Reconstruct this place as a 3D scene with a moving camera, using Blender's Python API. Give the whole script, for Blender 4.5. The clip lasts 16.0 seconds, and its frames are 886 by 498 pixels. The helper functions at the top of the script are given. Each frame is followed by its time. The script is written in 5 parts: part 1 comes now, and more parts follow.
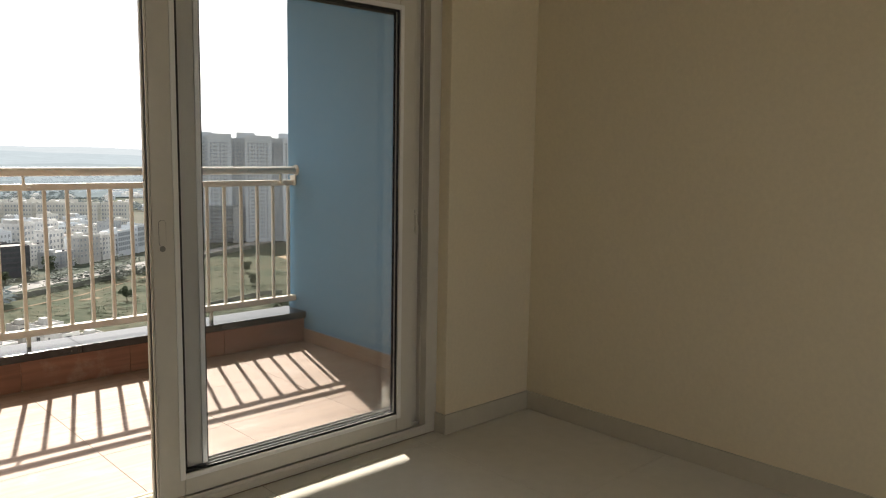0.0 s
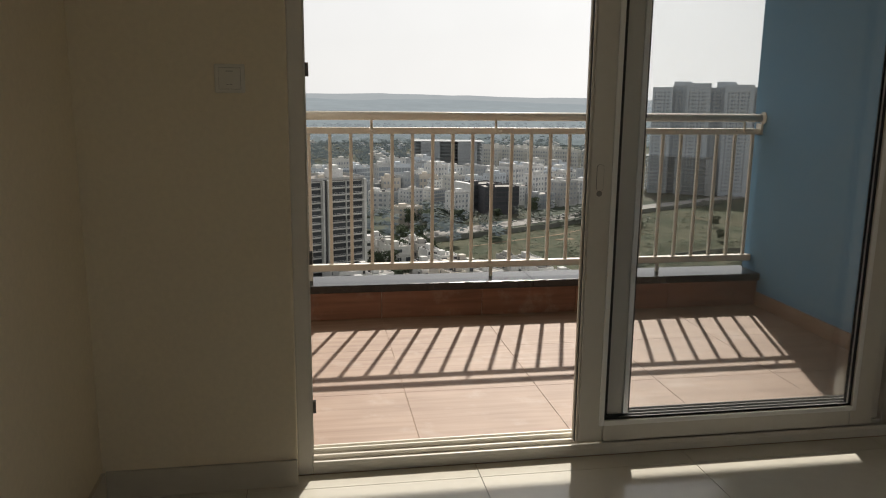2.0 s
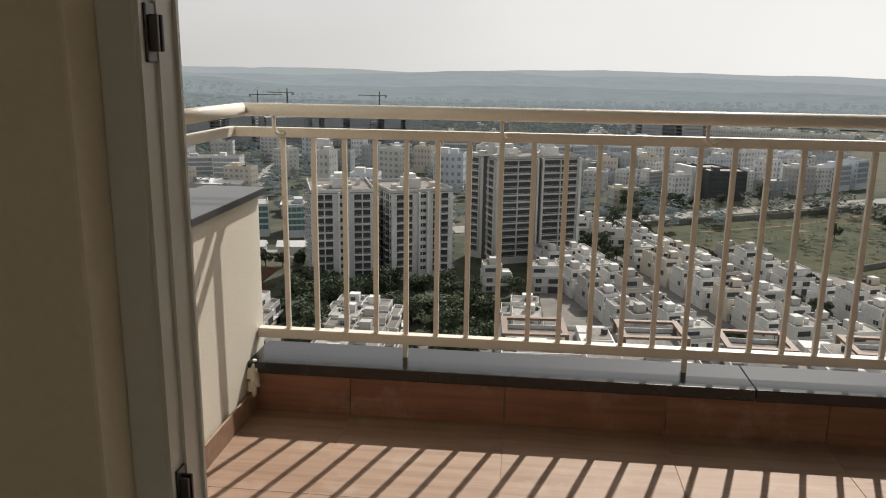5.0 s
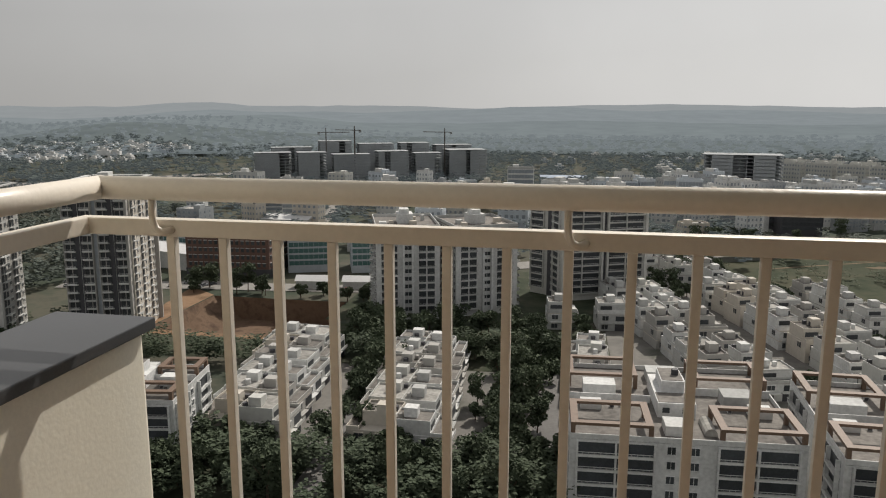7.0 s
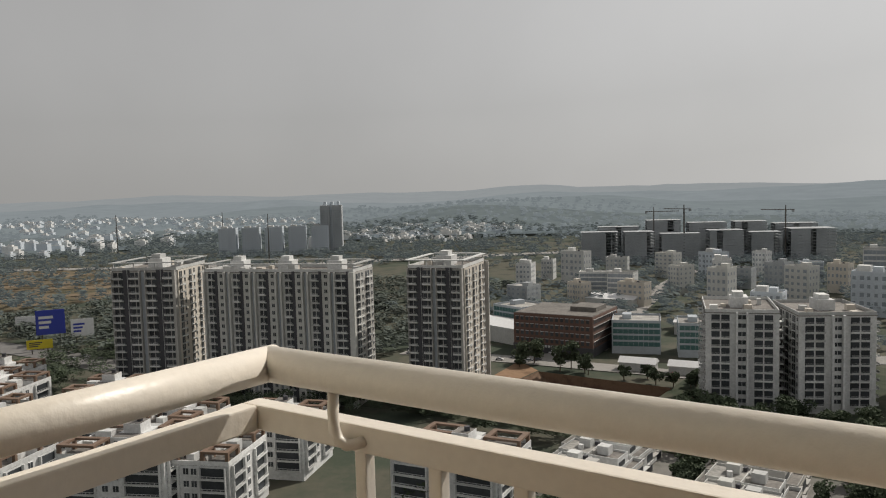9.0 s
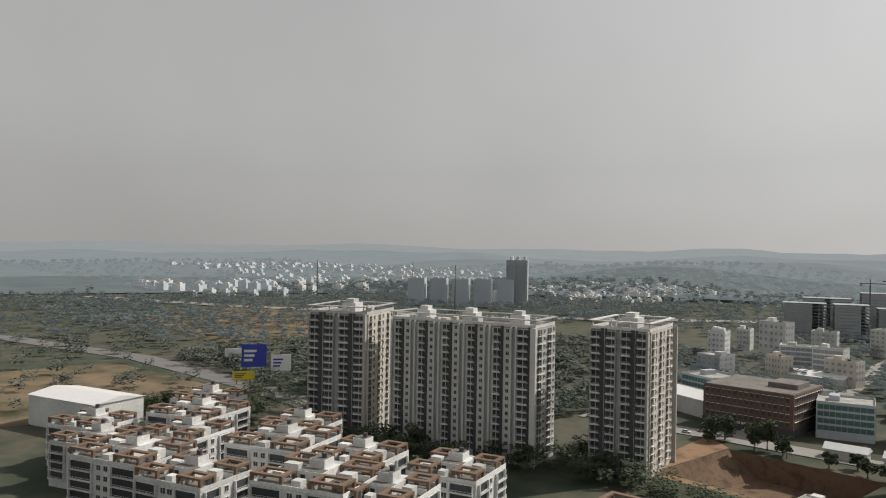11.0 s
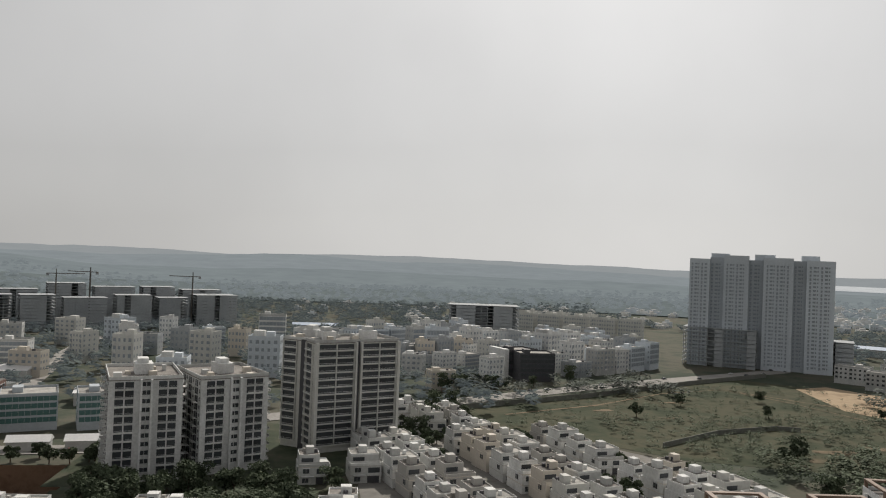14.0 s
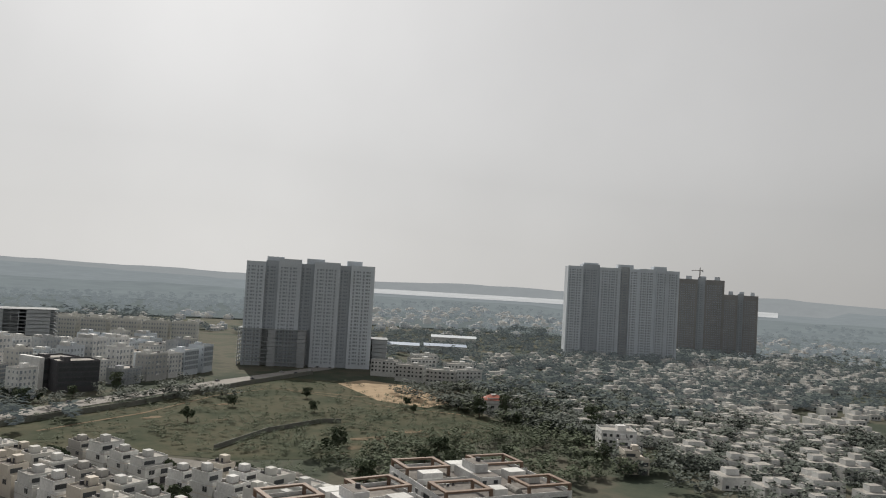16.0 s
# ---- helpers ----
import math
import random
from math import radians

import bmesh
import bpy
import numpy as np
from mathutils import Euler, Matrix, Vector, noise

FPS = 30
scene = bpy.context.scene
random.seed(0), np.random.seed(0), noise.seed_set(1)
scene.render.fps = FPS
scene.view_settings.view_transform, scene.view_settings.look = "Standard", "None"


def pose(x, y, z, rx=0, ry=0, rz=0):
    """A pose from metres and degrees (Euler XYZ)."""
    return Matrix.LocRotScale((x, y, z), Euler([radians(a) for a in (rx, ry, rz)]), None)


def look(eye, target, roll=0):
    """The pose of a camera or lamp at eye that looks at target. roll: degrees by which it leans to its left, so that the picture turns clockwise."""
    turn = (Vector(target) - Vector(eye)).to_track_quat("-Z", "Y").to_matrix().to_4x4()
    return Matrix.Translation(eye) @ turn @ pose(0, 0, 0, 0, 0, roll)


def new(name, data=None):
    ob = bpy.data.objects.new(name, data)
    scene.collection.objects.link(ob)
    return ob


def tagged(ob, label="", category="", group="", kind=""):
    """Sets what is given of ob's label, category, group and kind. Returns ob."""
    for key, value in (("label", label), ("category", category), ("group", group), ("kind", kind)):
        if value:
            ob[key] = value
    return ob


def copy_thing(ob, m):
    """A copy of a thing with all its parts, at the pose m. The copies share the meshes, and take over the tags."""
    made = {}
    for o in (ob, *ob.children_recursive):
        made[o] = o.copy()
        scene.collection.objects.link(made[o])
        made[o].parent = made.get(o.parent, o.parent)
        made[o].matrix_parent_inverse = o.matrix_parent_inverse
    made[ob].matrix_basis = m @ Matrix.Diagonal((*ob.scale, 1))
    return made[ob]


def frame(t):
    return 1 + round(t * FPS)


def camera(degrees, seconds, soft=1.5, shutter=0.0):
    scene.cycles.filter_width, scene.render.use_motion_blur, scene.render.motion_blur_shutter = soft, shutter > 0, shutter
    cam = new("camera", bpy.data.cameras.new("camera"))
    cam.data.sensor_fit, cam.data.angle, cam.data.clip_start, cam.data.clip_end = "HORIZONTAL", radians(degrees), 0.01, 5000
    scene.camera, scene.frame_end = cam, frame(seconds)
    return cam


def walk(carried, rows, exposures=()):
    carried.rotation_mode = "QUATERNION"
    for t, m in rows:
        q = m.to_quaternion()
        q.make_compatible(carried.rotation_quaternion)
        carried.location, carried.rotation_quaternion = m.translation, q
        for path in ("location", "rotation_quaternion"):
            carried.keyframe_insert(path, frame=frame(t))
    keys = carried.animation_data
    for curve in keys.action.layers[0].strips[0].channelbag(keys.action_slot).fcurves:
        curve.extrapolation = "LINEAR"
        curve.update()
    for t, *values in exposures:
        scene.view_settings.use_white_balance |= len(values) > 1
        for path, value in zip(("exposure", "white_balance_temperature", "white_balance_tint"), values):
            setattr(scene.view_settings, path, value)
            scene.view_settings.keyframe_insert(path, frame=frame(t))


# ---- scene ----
cam = camera(59.46, 16.0, soft=1.1)
PATH = [
    (0, pose(-0.137, -2.638, 1.343, 82.767, -0.982, -43.283)),
    (0.5, pose(-0.020, -2.671, 1.350, 82.439, -1.567, -29.492)),
    (1, pose(-0.032, -2.673, 1.343, 81.809, -1.475, -19.165)),
    (1.5, pose(-0.021, -2.655, 1.334, 80.192, -0.861, -12.791)),
    (2, pose(0.025, -2.558, 1.317, 78.707, -0.600, -9.423)),
    (2.5, pose(0.118, -2.332, 1.326, 78.239, -0.309, -7.604)),
    (3, pose(0.229, -2.083, 1.309, 76.874, -0.432, -5.224)),
    (3.5, pose(0.331, -1.843, 1.302, 75.434, -1.145, -2.253)),
    (4, pose(0.374, -1.526, 1.317, 75.834, -0.844, -0.114)),
    (4.5, pose(0.433, -1.210, 1.336, 76.489, -0.572, 2.994)),
    (5, pose(0.469, -0.904, 1.353, 76.880, -0.795, 6.480)),
    (5.2, pose(0.466, -0.791, 1.350, 77.028, -0.949, 7.452)),
    (7.3, pose(0.409, 0.573, 1.365, 79.705, 0.233, 11.426)),
    (7.5, pose(0.409, 0.574, 1.365, 79.873, 0.753, 11.318)),
    (8, pose(0.382, 0.771, 1.364, 80.796, 1.841, 15.442)),
    (8.5, pose(0.312, 1.059, 1.392, 82.918, 2.174, 24.064)),
    (9, pose(0.188, 1.258, 1.427, 85.588, 1.590, 34.832)),
    (9.2, pose(0.171, 1.293, 1.462, 86.896, 1.471, 39.851)),
    (11.3, pose(0.164, 1.547, 1.583, 89.860, -0.936, 48.568)),
    (11.5, pose(0.164, 1.547, 1.583, 90.021, -0.904, 44.991)),
    (12, pose(0.164, 1.547, 1.583, 90.094, -1.007, 35.400)),
    (12.5, pose(0.164, 1.547, 1.584, 90.054, -1.349, 24.937)),
    (13, pose(0.164, 1.547, 1.584, 90.145, -1.802, 13.918)),
    (13.5, pose(0.164, 1.547, 1.583, 90.449, -2.011, 3.136)),
    (14, pose(0.164, 1.547, 1.584, 90.626, -2.178, -6.737)),
    (14.5, pose(0.164, 1.547, 1.584, 90.713, -2.305, -15.608)),
    (15, pose(0.164, 1.547, 1.583, 91.284, -2.878, -23.648)),
    (15.5, pose(0.164, 1.547, 1.584, 92.113, -3.258, -31.139)),
    (16, pose(0.164, 1.547, 1.583, 92.324, -3.338, -38.634)),
]
EXPOSURES = [(0, 1.6), (0.5, 0.56), (1.5, 0.66), (3.5, 0.58), (5.0, 0.56), (7.5, 0.1), (9.0, 0.1), (11.5, 0.25), (12.5, -0.04), (14.0, 0.12), (16.0, 0.16)]
walk(cam, PATH, EXPOSURES)

# ---- light ----
SUN_AZ, SUN_EL = radians(18.5), radians(43.5)
world = bpy.data.worlds.new("sky")
world.use_nodes = True
scene.world = world
wn = world.node_tree.nodes
wl = world.node_tree.links
wn.clear()
sky = wn.new("ShaderNodeTexSky")
sky.sky_type = "NISHITA"
sky.sun_disc = False
sky.sun_elevation = SUN_EL
sky.sun_rotation = SUN_AZ
sky.air_density = 1.2
sky.dust_density = 1.5
sky.ozone_density = 1.0
grey = wn.new("ShaderNodeHueSaturation")
grey.inputs["Saturation"].default_value = 0.08
back = wn.new("ShaderNodeBackground")
back.inputs["Strength"].default_value = 0.078
wout = wn.new("ShaderNodeOutputWorld")
where = wn.new("ShaderNodeTexCoord")
split = wn.new("ShaderNodeSeparateXYZ")
wl.new(where.outputs["Generated"], split.inputs[0])
square = wn.new("ShaderNodeMath")
square.operation = "MULTIPLY_ADD"
square.inputs[2].default_value = 0.004
wl.new(split.outputs["Z"], square.inputs[0])
wl.new(split.outputs["Z"], square.inputs[1])
root = wn.new("ShaderNodeMath")
root.operation = "SQRT"
wl.new(square.outputs[0], root.inputs[0])
lift = wn.new("ShaderNodeCombineXYZ")
wl.new(split.outputs["X"], lift.inputs["X"])
wl.new(split.outputs["Y"], lift.inputs["Y"])
wl.new(root.outputs[0], lift.inputs["Z"])
wl.new(lift.outputs[0], sky.inputs["Vector"])
wl.new(sky.outputs[0], grey.inputs["Color"])
haze = wn.new("ShaderNodeMix")
haze.data_type = "RGBA"
haze.inputs["Factor"].default_value = 0.28
haze.inputs["B"].default_value = (5.9, 5.55, 5.2, 1)
wl.new(grey.outputs[0], haze.inputs["A"])
cloud = wn.new("ShaderNodeTexNoise")
cloud.inputs["Scale"].default_value = 2.4
cloud.inputs["Detail"].default_value = 6
wl.new(where.outputs["Generated"], cloud.inputs["Vector"])
veil = wn.new("ShaderNodeMapRange")
veil.inputs["From Min"].default_value = 0.3
veil.inputs["From Max"].default_value = 0.7
veil.inputs["To Min"].default_value = 0.93
veil.inputs["To Max"].default_value = 1.05
wl.new(cloud.outputs["Fac"], veil.inputs["Value"])
thin = wn.new("ShaderNodeVectorMath")
thin.operation = "SCALE"
wl.new(haze.outputs["Result"], thin.inputs[0])
murk = wn.new("ShaderNodeMapRange")
murk.inputs["From Max"].default_value = 0.38
murk.inputs["To Min"].default_value = 0.80
murk.inputs["To Max"].default_value = 1.05
wl.new(split.outputs["Z"], murk.inputs["Value"])
both = wn.new("ShaderNodeMath")
both.operation = "MULTIPLY"
wl.new(veil.outputs["Result"], both.inputs[0])
wl.new(murk.outputs["Result"], both.inputs[1])
wl.new(both.outputs[0], thin.inputs["Scale"])
wl.new(thin.outputs[0], back.inputs["Color"])
wl.new(back.outputs[0], wout.inputs["Surface"])

sun_data = bpy.data.lights.new("sun", "SUN")
sun_data.energy = 3.2
sun_data.angle = radians(0.6)
sun_data.color = (1.0, 0.93, 0.83)
sun = new("sun", sun_data)
to_sun = Vector((math.sin(SUN_AZ) * math.cos(SUN_EL), math.cos(SUN_AZ) * math.cos(SUN_EL), math.sin(SUN_EL)))
sun.matrix_world = look(to_sun * 200, (0, 0, 0))


# ---- materials ----
def material(name, color, rough=0.7, metal=0.0, vary=0.12, fine=30.0, coarse=1.5, bump=0.05, coat=0.0, per_object=0.0, spec=0.5):
    """A painted, plastered or mineral surface: colour varied at a coarse and a fine scale, with slight relief."""
    m = bpy.data.materials.new(name)
    m.use_nodes = True
    n, l = m.node_tree.nodes, m.node_tree.links
    p = n["Principled BSDF"]
    p.inputs["Roughness"].default_value = rough
    p.inputs["Metallic"].default_value = metal
    p.inputs["Coat Weight"].default_value = coat
    p.inputs["Specular IOR Level"].default_value = spec
    geo = n.new("ShaderNodeNewGeometry")
    big = n.new("ShaderNodeTexNoise")
    big.inputs["Scale"].default_value = coarse
    big.inputs["Detail"].default_value = 4
    small = n.new("ShaderNodeTexNoise")
    small.inputs["Scale"].default_value = fine
    small.inputs["Detail"].default_value = 3
    for tex in (big, small):
        l.new(geo.outputs["Position"], tex.inputs["Vector"])
    mix = n.new("ShaderNodeMath")
    mix.operation = "ADD"
    l.new(big.outputs["Fac"], mix.inputs[0])
    l.new(small.outputs["Fac"], mix.inputs[1])
    ramp = n.new("ShaderNodeMapRange")
    ramp.inputs["From Min"].default_value = 0.6
    ramp.inputs["From Max"].default_value = 1.4
    ramp.inputs["To Min"].default_value = 1 - vary
    ramp.inputs["To Max"].default_value = 1 + vary
    l.new(mix.outputs[0], ramp.inputs["Value"])
    hsv = n.new("ShaderNodeHueSaturation")
    hsv.inputs["Color"].default_value = (*color, 1)
    value = ramp.outputs["Result"]
    if per_object:
        info = n.new("ShaderNodeObjectInfo")
        spread = n.new("ShaderNodeMapRange")
        spread.inputs["To Min"].default_value = 1 - per_object
        spread.inputs["To Max"].default_value = 1 + per_object
        l.new(info.outputs["Random"], spread.inputs["Value"])
        times = n.new("ShaderNodeMath")
        times.operation = "MULTIPLY"
        l.new(value, times.inputs[0])
        l.new(spread.outputs["Result"], times.inputs[1])
        value = times.outputs[0]
    l.new(value, hsv.inputs["Value"])
    l.new(hsv.outputs[0], p.inputs["Base Color"])
    if bump:
        b = n.new("ShaderNodeBump")
        b.inputs["Strength"].default_value = bump
        b.inputs["Distance"].default_value = 0.01
        l.new(small.outputs["Fac"], b.inputs["Height"])
        l.new(b.outputs[0], p.inputs["Normal"])
    return m


def wood_tile(name, light, dark, rough=0.6):
    """Wood-look ceramic: long streaks along x, differing from tile to tile."""
    m = bpy.data.materials.new(name)
    m.use_nodes = True
    n, l = m.node_tree.nodes, m.node_tree.links
    p = n["Principled BSDF"]
    p.inputs["Roughness"].default_value = rough
    geo = n.new("ShaderNodeNewGeometry")
    info = n.new("ShaderNodeObjectInfo")
    shift = n.new("ShaderNodeVectorMath")
    shift.operation = "ADD"
    l.new(geo.outputs["Position"], shift.inputs[0])
    l.new(info.outputs["Random"], shift.inputs[1])
    stretch = n.new("ShaderNodeVectorMath")
    stretch.operation = "MULTIPLY"
    stretch.inputs[1].default_value = (1.6, 26, 26)
    l.new(shift.outputs[0], stretch.inputs[0])
    grain = n.new("ShaderNodeTexNoise")
    grain.inputs["Scale"].default_value = 1.0
    grain.inputs["Detail"].default_value = 6
    grain.inputs["Distortion"].default_value = 0.6
    l.new(stretch.outputs[0], grain.inputs["Vector"])
    cloud = n.new("ShaderNodeTexNoise")
    cloud.inputs["Scale"].default_value = 3.0
    l.new(shift.outputs[0], cloud.inputs["Vector"])
    add = n.new("ShaderNodeMath")
    add.operation = "MULTIPLY_ADD"
    add.inputs[1].default_value = 0.5
    l.new(cloud.outputs["Fac"], add.inputs[0])
    l.new(grain.outputs["Fac"], add.inputs[2])
    ramp = n.new("ShaderNodeValToRGB")
    ramp.color_ramp.elements[0].position = 0.5
    ramp.color_ramp.elements[0].color = (*dark, 1)
    ramp.color_ramp.elements[1].position = 0.95
    ramp.color_ramp.elements[1].color = (*light, 1)
    l.new(add.outputs[0], ramp.inputs["Fac"])
    dirt = n.new("ShaderNodeTexNoise")
    dirt.inputs["Scale"].default_value = 5.0
    dirt.inputs["Detail"].default_value = 10
    dirt.inputs["Roughness"].default_value = 0.65
    l.new(geo.outputs["Position"], dirt.inputs["Vector"])
    mask = n.new("ShaderNodeMapRange")
    mask.inputs["From Min"].default_value = 0.54
    mask.inputs["From Max"].default_value = 0.74
    mask.inputs["To Max"].default_value = 0.42
    l.new(dirt.outputs["Fac"], mask.inputs["Value"])
    stain = n.new("ShaderNodeMix")
    stain.data_type = "RGBA"
    stain.inputs["B"].default_value = (0.46, 0.38, 0.32, 1)
    l.new(mask.outputs["Result"], stain.inputs["Factor"])
    l.new(ramp.outputs[0], stain.inputs["A"])
    l.new(stain.outputs["Result"], p.inputs["Base Color"])
    b = n.new("ShaderNodeBump")
    b.inputs["Strength"].default_value = 0.08
    b.inputs["Distance"].default_value = 0.004
    l.new(grain.outputs["Fac"], b.inputs["Height"])
    l.new(b.outputs[0], p.inputs["Normal"])
    return m


def glass_pane(name, tint):
    m = bpy.data.materials.new(name)
    m.use_nodes = True
    n, l = m.node_tree.nodes, m.node_tree.links
    n.remove(n["Principled BSDF"])
    clear = n.new("ShaderNodeBsdfTransparent")
    clear.inputs["Color"].default_value = (*tint, 1)
    gloss = n.new("ShaderNodeBsdfGlossy")
    gloss.inputs["Roughness"].default_value = 0.02
    fresnel = n.new("ShaderNodeFresnel")
    fresnel.inputs["IOR"].default_value = 1.45
    mix = n.new("ShaderNodeMixShader")
    l.new(fresnel.outputs[0], mix.inputs["Fac"])
    l.new(clear.outputs[0], mix.inputs[1])
    l.new(gloss.outputs[0], mix.inputs[2])
    dust = n.new("ShaderNodeBsdfDiffuse")
    dust.inputs["Color"].default_value = (0.7, 0.72, 0.72, 1)
    film = n.new("ShaderNodeMixShader")
    speck = n.new("ShaderNodeTexNoise")
    speck.inputs["Scale"].default_value = 2.2
    speck.inputs["Detail"].default_value = 6
    amount = n.new("ShaderNodeMapRange")
    amount.inputs["To Min"].default_value = 0.004
    amount.inputs["To Max"].default_value = 0.02
    l.new(speck.outputs["Fac"], amount.inputs["Value"])
    l.new(amount.outputs["Result"], film.inputs["Fac"])
    l.new(mix.outputs[0], film.inputs[1])
    l.new(dust.outputs[0], film.inputs[2])
    l.new(film.outputs[0], n["Material Output"].inputs["Surface"])
    return m


def land(name, colors, scale, rough=0.95, detail=8, bump=0.3):
    """Open ground or leaves: patches of several colours."""
    m = bpy.data.materials.new(name)
    m.use_nodes = True
    n, l = m.node_tree.nodes, m.node_tree.links
    p = n["Principled BSDF"]
    p.inputs["Roughness"].default_value = rough
    p.inputs["Specular IOR Level"].default_value = 0.15
    geo = n.new("ShaderNodeNewGeometry")
    tex = n.new("ShaderNodeTexNoise")
    tex.inputs["Scale"].default_value = scale
    tex.inputs["Detail"].default_value = detail
    tex.inputs["Roughness"].default_value = 0.65
    l.new(geo.outputs["Position"], tex.inputs["Vector"])
    ramp = n.new("ShaderNodeValToRGB")
    el = ramp.color_ramp.elements
    while len(el) < len(colors):
        el.new(0.5)
    for i, c in enumerate(colors):
        el[i].position = 0.34 + 0.32 * i / (len(colors) - 1)
        el[i].color = (*c, 1)
    l.new(tex.outputs["Fac"], ramp.inputs["Fac"])
    l.new(ramp.outputs[0], p.inputs["Base Color"])
    b = n.new("ShaderNodeBump")
    b.inputs["Strength"].default_value = bump
    b.inputs["Distance"].default_value = 0.5
    l.new(tex.outputs["Fac"], b.inputs["Height"])
    l.new(b.outputs[0], p.inputs["Normal"])
    return m


def leaves_material(name, a, b):
    m = bpy.data.materials.new(name)
    m.use_nodes = True
    n, l = m.node_tree.nodes, m.node_tree.links
    p = n["Principled BSDF"]
    p.inputs["Roughness"].default_value = 0.8
    p.inputs["Specular IOR Level"].default_value = 0.2
    geo = n.new("ShaderNodeNewGeometry")
    info = n.new("ShaderNodeObjectInfo")
    add = n.new("ShaderNodeMath")
    add.operation = "ADD"
    l.new(geo.outputs["Random Per Island"], add.inputs[0])
    l.new(info.outputs["Random"], add.inputs[1])
    half = n.new("ShaderNodeMath")
    half.operation = "MULTIPLY"
    half.inputs[1].default_value = 0.5
    l.new(add.outputs[0], half.inputs[0])
    ramp = n.new("ShaderNodeValToRGB")
    ramp.color_ramp.elements[0].color = (*a, 1)
    ramp.color_ramp.elements[1].color = (*b, 1)
    l.new(half.outputs[0], ramp.inputs["Fac"])
    l.new(ramp.outputs[0], p.inputs["Base Color"])
    return m


def hazed_material(name, color, glow):
    """Far-off land or water; the pale haze over it is put in as emission."""
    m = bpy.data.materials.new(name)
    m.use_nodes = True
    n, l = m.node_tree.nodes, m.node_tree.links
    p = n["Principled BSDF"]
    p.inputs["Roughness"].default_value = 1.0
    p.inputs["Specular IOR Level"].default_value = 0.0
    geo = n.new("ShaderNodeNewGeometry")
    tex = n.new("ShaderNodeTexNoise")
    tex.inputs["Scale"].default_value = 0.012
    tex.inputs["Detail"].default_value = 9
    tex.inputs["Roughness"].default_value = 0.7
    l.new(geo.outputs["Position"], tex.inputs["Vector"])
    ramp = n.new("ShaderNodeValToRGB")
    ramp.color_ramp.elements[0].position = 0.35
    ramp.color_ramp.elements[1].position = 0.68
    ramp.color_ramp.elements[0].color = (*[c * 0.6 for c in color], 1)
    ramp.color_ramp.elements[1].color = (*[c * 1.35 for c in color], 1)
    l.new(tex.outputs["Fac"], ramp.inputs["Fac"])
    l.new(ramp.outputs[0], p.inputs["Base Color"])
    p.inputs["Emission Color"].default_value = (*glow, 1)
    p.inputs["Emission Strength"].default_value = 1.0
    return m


CREAM = material("cream_wall_paint", (0.79, 0.70, 0.525), 0.75, vary=0.05, fine=60, coarse=0.8, bump=0.04)
CEIL = material("white_ceiling_paint", (0.8, 0.79, 0.75), 0.8, vary=0.03)
EXT = material("exterior_cream_plaster", (0.74, 0.70, 0.60), 0.85, vary=0.07, fine=90, coarse=2.0, bump=0.06)
BLUE = material("blue_exterior_plaster", (0.135, 0.28, 0.42), 0.85, vary=0.08, fine=110, coarse=1.8, bump=0.1)
FLOOR = material("polished_vitrified_tile", (0.66, 0.63, 0.55), 0.12, vary=0.05, fine=14, coarse=2, bump=0.0, per_object=0.02)
SKIRT = material("beige_skirting_tile", (0.55, 0.51, 0.42), 0.3, vary=0.05, fine=20)
GROUT = material("grout", (0.3, 0.27, 0.23), 0.9)
BROWN_GROUT = material("brown_grout", (0.40, 0.285, 0.21), 0.9)
UPVC = material("white_upvc", (0.68, 0.645, 0.57), 0.35, vary=0.03, fine=40, bump=0.0)
GASKET = material("black_rubber_gasket", (0.02, 0.02, 0.02), 0.6, vary=0.05)
STEEL = material("dark_steel", (0.12, 0.11, 0.1), 0.4, metal=0.8, vary=0.1)
RAIL = material("cream_enamel_paint", (0.72, 0.665, 0.585), 0.4, vary=0.06, fine=70, coarse=5, bump=0.12)
GRANITE = material("polished_black_granite", (0.012, 0.0125, 0.014), 0.22, vary=0.4, fine=220, coarse=8, bump=0.0)
GREYGRANITE = material("grey_granite", (0.055, 0.057, 0.062), 0.3, vary=0.2, fine=200, coarse=4, bump=0.0)
TILE = wood_tile("wood_look_floor_tile", (0.34, 0.225, 0.155), (0.23, 0.135, 0.085))
SKTILE = wood_tile("dark_wood_look_tile", (0.29, 0.135, 0.08), (0.17, 0.075, 0.045))
PANE = glass_pane("clear_glass", (0.992, 0.996, 0.996))
# Whiter than the frame: light caught by the beads is in the colour.
BEAD = material("bright_white_upvc", (0.9, 0.89, 0.86), 0.2, vary=0.02, fine=40, bump=0.0)
GREYPLASTIC = material("grey_plastic", (0.26, 0.25, 0.22), 0.5, vary=0.05, bump=0.0)
SWITCH = material("white_switch_plastic", (0.70, 0.67, 0.58), 0.35, vary=0.02, bump=0.0)

WHITE = material("white_facade_paint", (0.61, 0.615, 0.61), 0.85, vary=0.25, fine=1.2, coarse=0.12, bump=0.0, per_object=0.12)
OFFWHITE = material("offwhite_facade_paint", (0.525, 0.53, 0.52), 0.85, vary=0.2, fine=1.0, coarse=0.1, bump=0.0, per_object=0.25)
TAUPE = material("taupe_facade_paint", (0.40, 0.39, 0.37), 0.85, vary=0.12, fine=1.0, coarse=0.1, bump=0.0)
BEIGE = material("beige_facade_paint", (0.54, 0.50, 0.44), 0.85, vary=0.1, fine=0.8, coarse=0.1, bump=0.0)
CHAR = material("charcoal_cladding", (0.062, 0.062, 0.07), 0.7, vary=0.15, fine=1.0, coarse=0.2, bump=0.0)
